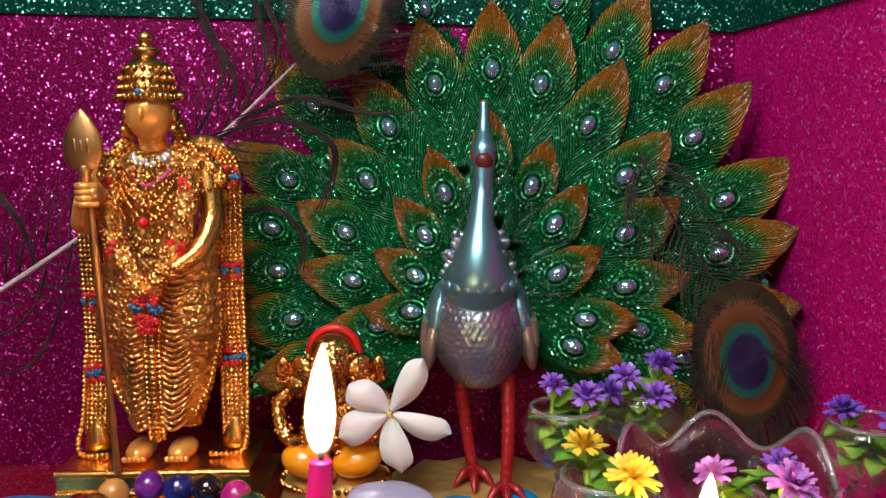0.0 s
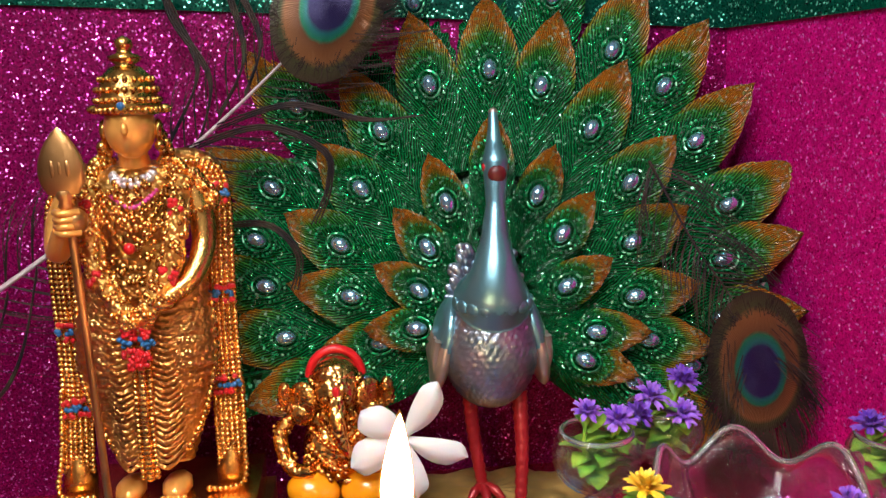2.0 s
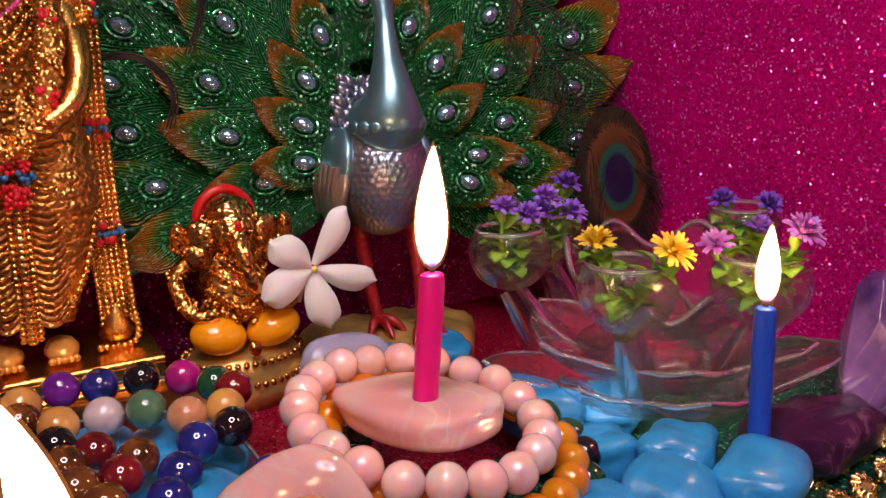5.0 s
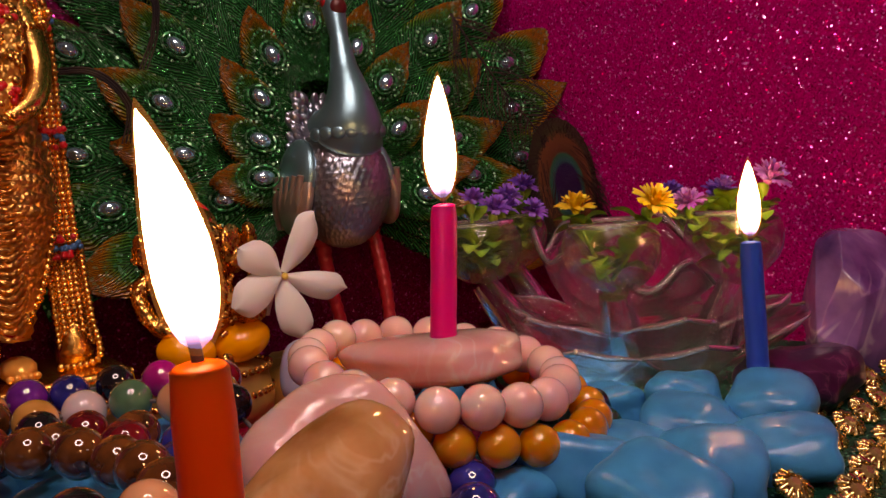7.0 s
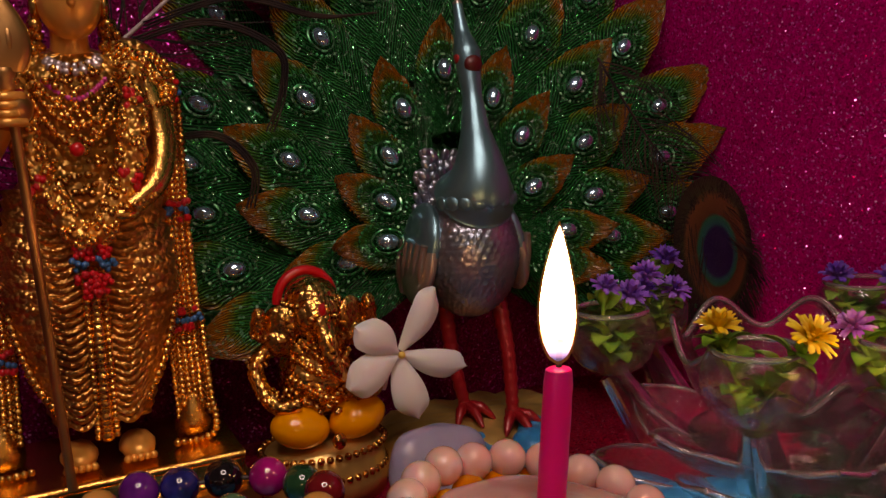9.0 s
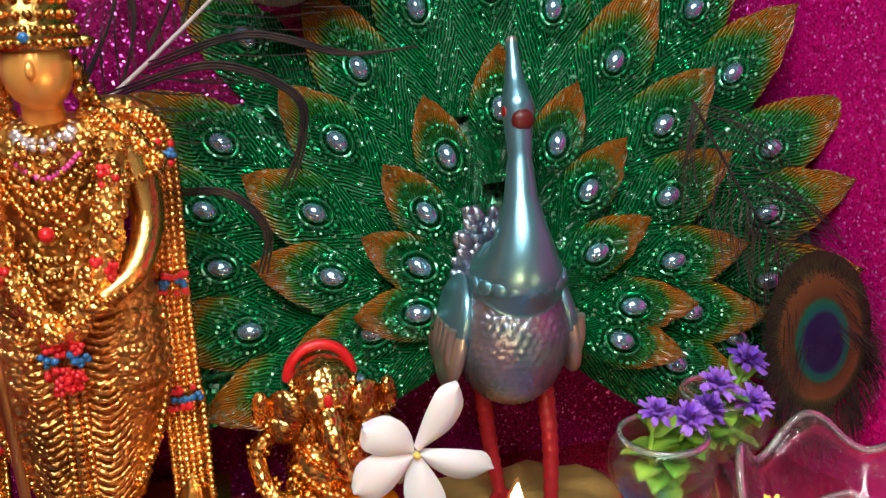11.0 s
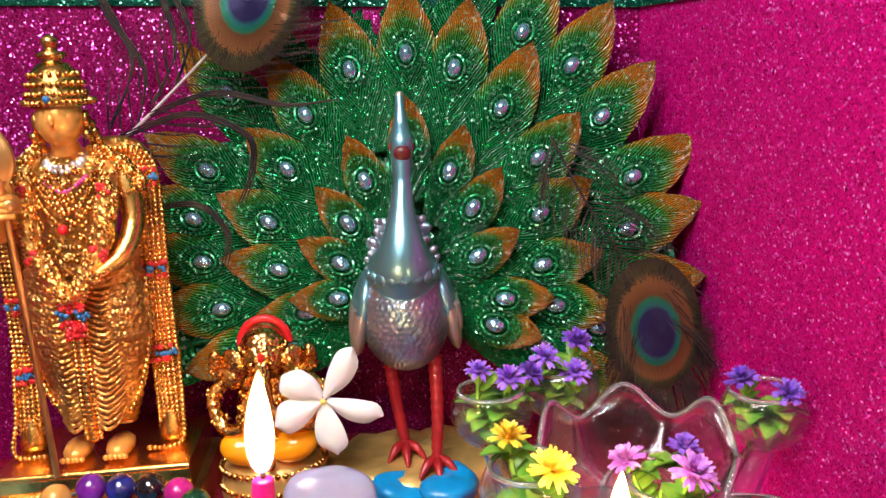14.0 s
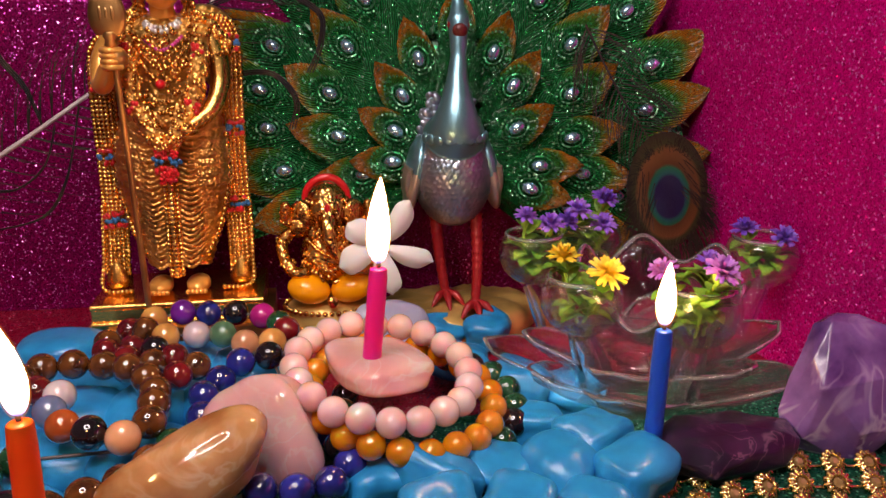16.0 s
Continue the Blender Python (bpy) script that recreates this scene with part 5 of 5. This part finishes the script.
g.flat = [True] * len(g.flat)
gem0 = g.make("gem", STONE_GEM)
gem_mesh = gem0.data
bpy.data.objects.remove(gem0)
for row in range(5):
    for k in range(13):
        x = 0.0085 + 0.0104 * k + 0.0052 * (row % 2)
        y = float(np.interp(x, (0.008, 0.0385, 0.08, 0.114, 0.14), (0.136, 0.1470, 0.1537, 0.150, 0.146))) - 0.0112 * row
        if x > 0.138:
            continue
        s = new("setting", setting_mesh)
        s.parent = trim
        s.matrix_basis = pose(x - 0.07, y - 0.14, 0.0024 + 0.0004 * math.sin(k + row), 40 + random.uniform(-8, 8), random.uniform(-10, 10), random.uniform(-12, 12))
        q = new("gem", gem_mesh)
        q.parent = s
    g = Geo()
    g.tube(smooth_line([(-0.0625, -0.004 - 0.0112 * row, 0.001), (-0.0315, 0.007 - 0.0112 * row, 0.001), (0.01, 0.0137 - 0.0112 * row, 0.001), (0.044, 0.010 - 0.0112 * row, 0.001), (0.067, 0.007 - 0.0112 * row, 0.001)], 16), 0.0005, 5)
    g.make("wire", TRIM_GOLD, trim)


# ---- glass flower stand ----
STAND = Vector((0.0655, 0.207, FLOOR))
stand = thing("glass_stand", STAND, "clear glass lotus stand with petals and round bowls", "vase")


def glass_petal(angle, r0, r1, width, z0, z1, thick, cup):
    g = Geo()
    d, q = Vector((math.cos(angle), math.sin(angle), 0)), Vector((-math.sin(angle), math.cos(angle), 0))
    rows = []
    for i in range(15):
        v = i / 14
        w = width * math.sin(math.pi * (0.12 + 0.88 * v) ** 0.9) ** 0.5 if v < 1 else 0.0004
        row = []
        for j in range(16):
            b = 2 * math.pi * j / 16
            u = math.cos(b)
            row.append(d * (r0 + (r1 - r0) * v) + q * w * u + Vector((0, 0, z0 + (z1 - z0) * v ** 1.7 + cup * u * u * (1 - abs(2 * v - 1) ** 2) + thick * math.sin(b) * (0.35 + 0.65 * math.sin(math.pi * min(v, 0.97))))))
        rows.append(row)
    g.grid(rows, 0, close=True)
    g.cap(rows[0][::-1])
    g.cap(rows[-1])
    for side in (0, 8):
        g.tube([r[side] for r in rows[:-1]] + [rows[-1][4]], [0.0004 + 0.0005 * abs(math.sin(k * 0.55 + angle)) for k in range(15)], 8, 1)
    return g.make("petal", [GLASS, EDGE_GLASS], stand)


for deg, reach in ((164, 0.055), (-119, 0.0455), (-36, 0.051), (104, 0.050), (44, 0.052), (-160, 0.046)):
    glass_petal(math.radians(deg), 0.008, reach, 0.0170, 0.005, 0.0195, 0.0034, 0.0045)
for deg in (-4, 56, 116, 176, -64, -124):
    glass_petal(math.radians(deg), 0.012, 0.047 if deg == -4 else 0.042, 0.0135, 0.014, 0.0265, 0.0028, 0.004)


def scallop(a, i):
    """Six rounded peaks round the cup's rim, fading towards its foot."""
    fade = (0, 0, 0.1, 0.3, 0.65, 1.0, 1.0, 0.65, 0.3, 0.1, 0, 0)
    return 0.0048 * math.cos(6 * (a - math.radians(81))) * fade[i] - 0.011 * max(0.0, -math.sin(a)) * fade[i]


CUP = Vector((0.0090, 0.0125, 0))
g = Geo()
g.lathe(CUP, [(0, 0.0185), (0.013, 0.019), (0.0205, 0.0245), (0.0245, 0.031), (0.0275, 0.0385), (0.0292, 0.0435), (0.0278, 0.0442), (0.0252, 0.0390), (0.0220, 0.0320), (0.0178, 0.0262), (0.011, 0.0222), (0, 0.0218)], 96, 0, 1, 1, scallop)
rim = [CUP + Vector((0.0285 * math.cos(a), 0.0285 * math.sin(a), 0.0440 + scallop(a, 5))) for a in (2 * math.pi * k / 96 for k in range(97))]
g.tube(rim, 0.0010, 8, 1, ends=False)
g.make("cup", [GLASS, EDGE_GLASS], stand)
g = Geo()
g.lathe((0, 0, 0), [(0, 0), (0.024, 0), (0.025, 0.0015), (0.016, 0.004), (0.012, 0.009), (0.013, 0.015), (0.024, 0.0185), (0.026, 0.0205), (0, 0.0212)], 32)
g.make("foot", GLASS, stand)
BOWLS = [(0.0368, 0.1905), (0.0685, 0.1755), (0.0350, 0.2430), (0.0610, 0.2590), (0.1155, 0.2250)]
BOWL_Z = 0.0375
for x, y in BOWLS:
    g = Geo()
    R = 0.0130
    out = [(R * math.sin(a), -R * 0.92 * math.cos(a)) for a in (math.radians(8 + 118 * k / 12) for k in range(13))]
    inn = [(r * 0.915, z * 0.915) for r, z in out[::-1]]
    g.lathe((x - STAND.x, y - STAND.y, BOWL_Z - FLOOR), [(0, -R * 0.92)] + out + [(out[-1][0] * 0.96, out[-1][1] + 0.0004)] + inn + [(0, -R * 0.92 * 0.915)], 32)
    rr, rz = out[-1][0] * 0.97, out[-1][1]
    g.tube([(x - STAND.x + rr * math.cos(a), y - STAND.y + rr * math.sin(a), BOWL_Z - FLOOR + rz) for a in (2 * math.pi * k / 36 for k in range(37))], 0.0008, 8, 1, ends=False)
    g.make("bowl", [THIN_GLASS, EDGE_GLASS], stand)
    g = Geo()
    g.tube([(x - STAND.x, y - STAND.y, BOWL_Z - 0.0117 - FLOOR), ((x - STAND.x) * 0.75, (y - STAND.y) * 0.75, 0.016)], [0.004, 0.007], 14)
    g.make("bowl_stem", GLASS, stand)
for ob in stand.children:
    ob.visible_shadow = False


# ---- artificial flowers ----
def leaf_rows(base, tip, width, sag, n=6):
    base, tip = Vector(base), Vector(tip)
    d = (tip - base)
    q = d.cross(Vector((0.2, 0.1, 1))).normalized()
    up = q.cross(d).normalized()
    rows = []
    for i in range(n + 1):
        v = i / n
        w = width * math.sin(math.pi * min(0.985, 0.06 + 0.94 * v)) ** 0.8
        c = base + d * v + up * sag * math.sin(math.pi * v)
        rows.append([c - q * w + up * 0.25 * w, c, c + q * w + up * 0.25 * w])
    return rows


def sprig(head, root, mat, label, size=0.0058, petals=84, leaves=14, flat=0.5):
    head, root = Vector(head), Vector(root)
    e = thing("flower_sprig", root, label, "flower", "artificial flowers in the glass bowls")
    d = head - root
    rnd = random.Random(int(head.x * 1e5) + 7)
    axis = (d.normalized() + Vector((rnd.uniform(-0.3, 0.3), -0.55, 0.5))).normalized()
    a1 = axis.cross(Vector((1, 0.2, 0))).normalized()
    a2 = axis.cross(a1)
    g = Geo()
    g.tube(smooth_line([(0, 0, 0), d * 0.5 + Vector((rnd.uniform(-0.002, 0.002), 0, 0)), d], 8), 0.0006, 6)
    g.lathe(d - axis * 0.002, [(0.0007, -0.002), (0.0016, 0), (0.0012, 0.0015)], 8)
    g.make("stem", LEAF, e)
    g = Geo()
    for k in range(petals):
        tier = k % 3
        a = 2.399 * k + rnd.uniform(-0.1, 0.1)
        out = (0.34 + 0.31 * tier) * size * rnd.uniform(0.8, 1.12)
        side = a1 * math.cos(a) + a2 * math.sin(a)
        tip = d + side * out + axis * ((0.0050, 0.0040, 0.0018)[tier] * rnd.uniform(0.85, 1.15) * size / 0.0055)
        rows = []
        q = side.cross(axis)
        for i in range(5):
            v = i / 4
            w = size * (0.03 + 0.062 * math.sin(math.pi * min(1, v * 0.8 + 0.1)))
            c = d.lerp(tip, v) + axis * size * 0.16 * math.sin(math.pi * v)
            rows.append([c - q * w, c + axis * w * 0.4, c + q * w])
        g.grid(rows)
        g.grid([[p - axis * 0.00025 for p in r[::-1]] for r in rows])
    g.ball(d + axis * 0.0006, size * 0.22, 0, 8, 6)
    g.make("flower_head", mat, e)
    for k in range(leaves):
        a = 2 * math.pi * k / leaves + rnd.uniform(-0.5, 0.5)
        b = d * rnd.uniform(0.1, 0.85)
        tip = b + Vector((math.cos(a) * rnd.uniform(0.006, 0.0095), math.sin(a) * rnd.uniform(0.006, 0.0095), rnd.uniform(-0.001, 0.005)))
        g = Geo()
        rows = leaf_rows(b, tip, rnd.uniform(0.0026, 0.0040), 0.0014)
        g.grid(rows)
        g.grid([[p - Vector((0, 0, 0.0003)) for p in r[::-1]] for r in rows])
        g.make("leaf", LEAF, e)
    return e


def bottom(k):
    return (BOWLS[k][0] + random.uniform(-0.002, 0.002), BOWLS[k][1] + random.uniform(-0.002, 0.002), BOWL_Z - 0.0085)


PUR = "purple artificial flower with green leaves in a bowl"
for head, k, mat, label, size in (
        ((0.0330, 0.1985, 0.0495), 0, YELLOW_FLOWER, "yellow artificial flower with green leaves in a bowl", 0.0062),
        ((0.0400, 0.1790, 0.0500), 0, YELLOW_FLOWER, "yellow artificial flower with green leaves in a bowl", 0.0068),
        ((0.0600, 0.1830, 0.0485), 1, PINK_FLOWER, "pink-violet artificial flower in a glass bowl", 0.0055),
        ((0.0690, 0.1650, 0.0535), 1, PINK_FLOWER, "pink-violet artificial flower in a glass bowl", 0.0065),
        ((0.0735, 0.1815, 0.0510), 1, PURPLE_FLOWER, PUR, 0.005),
        ((0.0310, 0.2400, 0.0530), 2, PURPLE_FLOWER, PUR, 0.0052),
        ((0.0405, 0.2415, 0.0490), 2, PURPLE_FLOWER, PUR, 0.0062),
        ((0.0475, 0.2450, 0.0490), 2, VIOLET_FLOWER, PUR, 0.0055),
        ((0.0540, 0.2510, 0.0520), 3, PURPLE_FLOWER, PUR, 0.006),
        ((0.0655, 0.2560, 0.0545), 3, VIOLET_FLOWER, PUR, 0.0062),
        ((0.0635, 0.2500, 0.0465), 3, PURPLE_FLOWER, PUR, 0.006),
        ((0.1105, 0.2290, 0.0475), 4, VIOLET_FLOWER, "deep violet artificial flower in a bowl", 0.006),
        ((0.1190, 0.2180, 0.0470), 4, VIOLET_FLOWER, "deep violet artificial flower in a bowl", 0.006)):
    sprig((head[0], head[1], head[2] - 0.0018), bottom(k), mat, label, size * 0.9)


# ---- white blossom ----
blossom = thing("white_flower", (-0.0190, 0.2700, 0.0345), "fresh white five-petalled blossom leaning on the statue", "flower")
for deg, ln, wd in ((53, 0.0205, 0.0044), (-24, 0.0200, 0.0042), (-86, 0.0188, 0.0050), (196, 0.0172, 0.0053), (136, 0.0155, 0.0050)):
    a = math.radians(deg)
    d, q = Vector((math.cos(a), 0, math.sin(a))), Vector((-math.sin(a), 0, math.cos(a)))
    rows = []
    for i in range(13):
        v = i / 12
        w = wd * (0.18 + 0.82 * math.sin(math.pi * 0.5 * min(1, v * 1.6))) * (1 - max(0, (v - 0.72) / 0.28) ** 2.2) + 0.0002
        rows.append([d * (0.001 + ln * v) + q * (w * u + 0.0022 * v * v) + Vector((0, -0.003 * math.sin(math.pi * v * 0.8) + 0.0022 * u * u - 0.0006 * u, 0)) for u in (-1, -0.6, -0.2, 0.2, 0.6, 1)])
    g = Geo()
    g.grid(rows)
    g.grid([[p + Vector((0, 0.0006, 0)) for p in r[::-1]] for r in rows])
    g.make("petal", PETAL_WHITE, blossom)
g = Geo()
g.ball((0, -0.0004, 0), (0.0011, 0.0010, 0.0011), 0, 10, 6)
g.make("throat", PETAL_THROAT, blossom)
g = Geo()
g.tube(smooth_line([(0, 0, 0), (-0.001, 0.006, -0.003), (-0.003, 0.009, -0.012)], 8), 0.001, 8)
g.make("tube", PETAL_WHITE, blossom)


# ---- peacock feathers ----
def ribbon(g, pts, w0, w1, side, mat=0):
    pts = smooth_line(pts, 10)
    n = len(pts) - 1
    g.grid([[p - side * (w0 + (w1 - w0) * i / n), p + side * (w0 + (w1 - w0) * i / n)] for i, p in enumerate(pts)], mat)


def tail_feather(label, quill, eye, down, rx, ry, spread, seed, shaft):
    """A real feather: quill, eye plate and loose barbs along the quill; down points from eye to tip."""
    rnd = random.Random(seed)
    e = thing("peacock_feather", quill[0], label, "feather", "loose peacock feathers")
    o = Vector(quill[0])
    line = [p - o for p in smooth_line(quill, 40)]
    g = Geo()
    n = len(line) - 1
    g.tube(line, [(0.0011 if shaft is QUILL else 0.0005) * (1 - 0.7 * k / n) for k in range(n + 1)], 8)
    g.make("quill", shaft, e)
    eye = Vector(eye) - o
    down = Vector(down).normalized()
    nrm = Vector((0, -1, 0))
    nrm = (nrm - down * nrm.dot(down)).normalized()
    q = down.cross(nrm)
    g = Geo()
    rows = []
    for i in range(17):
        v = i / 16
        rows.append([eye + (q * rx * math.cos(b) + down * ry * (math.sin(b) - 0.12 * v)) * v + nrm * (0.0016 * (1 - v * v)) for b in (2 * math.pi * j / 48 for j in range(48))])
    uv = [[(j / 48, i / 16) for j in range(48)] for i in range(17)]
    g.grid(rows, 0, close=True, uv=uv)
    g.grid([[p - nrm * 0.0006 for p in r[::-1]] for r in rows], 0, close=True, uv=uv)
    g.make("eye", EYE_PAINT, e, "dark blue eye ringed with teal and bronze")
    g = Geo()
    # barbs round the eye
    for k in range(900):
        b = rnd.uniform(-math.pi, math.pi)
        d = q * math.cos(b) * rx + down * math.sin(b) * ry
        s0, s1 = rnd.uniform(0.8, 0.95), rnd.uniform(1.05, 1.28)
        p0 = eye + d * s0 + nrm * rnd.uniform(-0.0005, 0.0012)
        p1 = eye + d * s1 + down * rnd.uniform(0.1, 0.45) * ry + nrm * rnd.uniform(-0.001, 0.0012)
        ribbon(g, [p0, p0.lerp(p1, 0.5) + d * 0.04, p1], 0.00016, 0.00008, d.cross(nrm).normalized())
    # barbs along the quill
    for k in range(spread[0]):
        i = rnd.randint(int(n * 0.04), n)
        p = line[i]
        t = (line[min(n, i + 1)] - line[max(0, i - 1)]).normalized()
        side = t.cross(nrm).normalized() * rnd.choice((-1, 1))
        ln = rnd.uniform(spread[1], spread[2])
        curl = rnd.uniform(-0.4, 0.4)
        pts = [p, p + (side * 0.45 + t * 0.4) * ln + nrm * rnd.uniform(-0.001, 0.004), p + (side * (0.75 + 0.2 * curl) + t * 0.95) * ln + nrm * rnd.uniform(-0.001, 0.005) - Vector((0, 0, 0.1 * ln))]
        ribbon(g, pts, 0.00026, 0.00012, t if abs(side.z) > 0.5 else t.cross(nrm))
    tagged(g.make("vane", BARB, e), kind="stuff")
    return e


tail_feather("dark peacock feather standing behind the glass stand", [(0.066, 0.288, 0.118), (0.078, 0.279, 0.092), (0.090, 0.272, 0.072), (0.0950, 0.268, 0.056)], (0.0962, 0.2660, 0.0510), (0.12, -0.06, -1), 0.0168, 0.0235, (190, 0.010, 0.026), 3, BARB)
tail_feather("long dark peacock feather with a pale quill", [(-0.205, 0.300, 0.046), (-0.160, 0.305, 0.0735), (-0.125, 0.314, 0.097), (-0.087, 0.318, 0.1235), (-0.058, 0.316, 0.148), (-0.042, 0.3135, 0.163)], (-0.0355, 0.3105, 0.1720), (0.42, -0.02, 1), 0.0180, 0.0245, (260, 0.018, 0.040), 8, QUILL)

# loose curled barbs lying over the fan and the sheet
curls = thing("loose_barbs", (-0.06, 0.305, 0.10), "loose curled black feather barbs over the fan", "feather")
for k, path in enumerate((
        [(-0.088, 0.312, 0.124), (-0.060, 0.303, 0.132), (-0.040, 0.300, 0.124), (-0.039, 0.300, 0.112), (-0.044, 0.300, 0.100)],
        [(-0.080, 0.312, 0.098), (-0.060, 0.302, 0.100), (-0.050, 0.299, 0.090), (-0.052, 0.299, 0.078)],
        [(-0.075, 0.312, 0.132), (-0.050, 0.304, 0.139), (-0.026, 0.302, 0.1335), (-0.008, 0.302, 0.1345)],
        [(-0.092, 0.322, 0.128), (-0.082, 0.325, 0.150), (-0.088, 0.328, 0.168), (-0.097, 0.328, 0.186)],
        [(-0.083, 0.322, 0.126), (-0.078, 0.325, 0.148), (-0.090, 0.328, 0.170), (-0.092, 0.329, 0.190)],
        [(-0.075, 0.320, 0.136), (-0.066, 0.325, 0.155), (-0.070, 0.329, 0.176), (-0.074, 0.329, 0.190)],
        [(-0.066, 0.318, 0.142), (-0.060, 0.324, 0.160), (-0.066, 0.329, 0.178), (-0.064, 0.329, 0.192)],
        [(-0.150, 0.308, 0.080), (-0.156, 0.312, 0.095), (-0.166, 0.316, 0.108), (-0.170, 0.318, 0.125)],
        [(-0.145, 0.306, 0.080), (-0.150, 0.303, 0.065), (-0.162, 0.302, 0.056), (-0.175, 0.302, 0.057)],
        [(-0.135, 0.306, 0.088), (-0.142, 0.303, 0.060), (-0.152, 0.302, 0.045), (-0.170, 0.302, 0.040)])):
    g = Geo()
    line = smooth_line([Vector(p) - Vector((-0.06, 0.305, 0.10)) for p in path], 30)
    n = len(line) - 1
    for off in (0.0, 0.0013, -0.0011):
        g.tube([p + Vector((off * (i / n), -0.0004 * off, off * 0.8 * (1 - i / n))) for i, p in enumerate(line)], [0.00024 + 0.0002 * math.sin(math.pi * i / n) for i in range(n + 1)], 6)
    g.make("barb", BARB, curls)
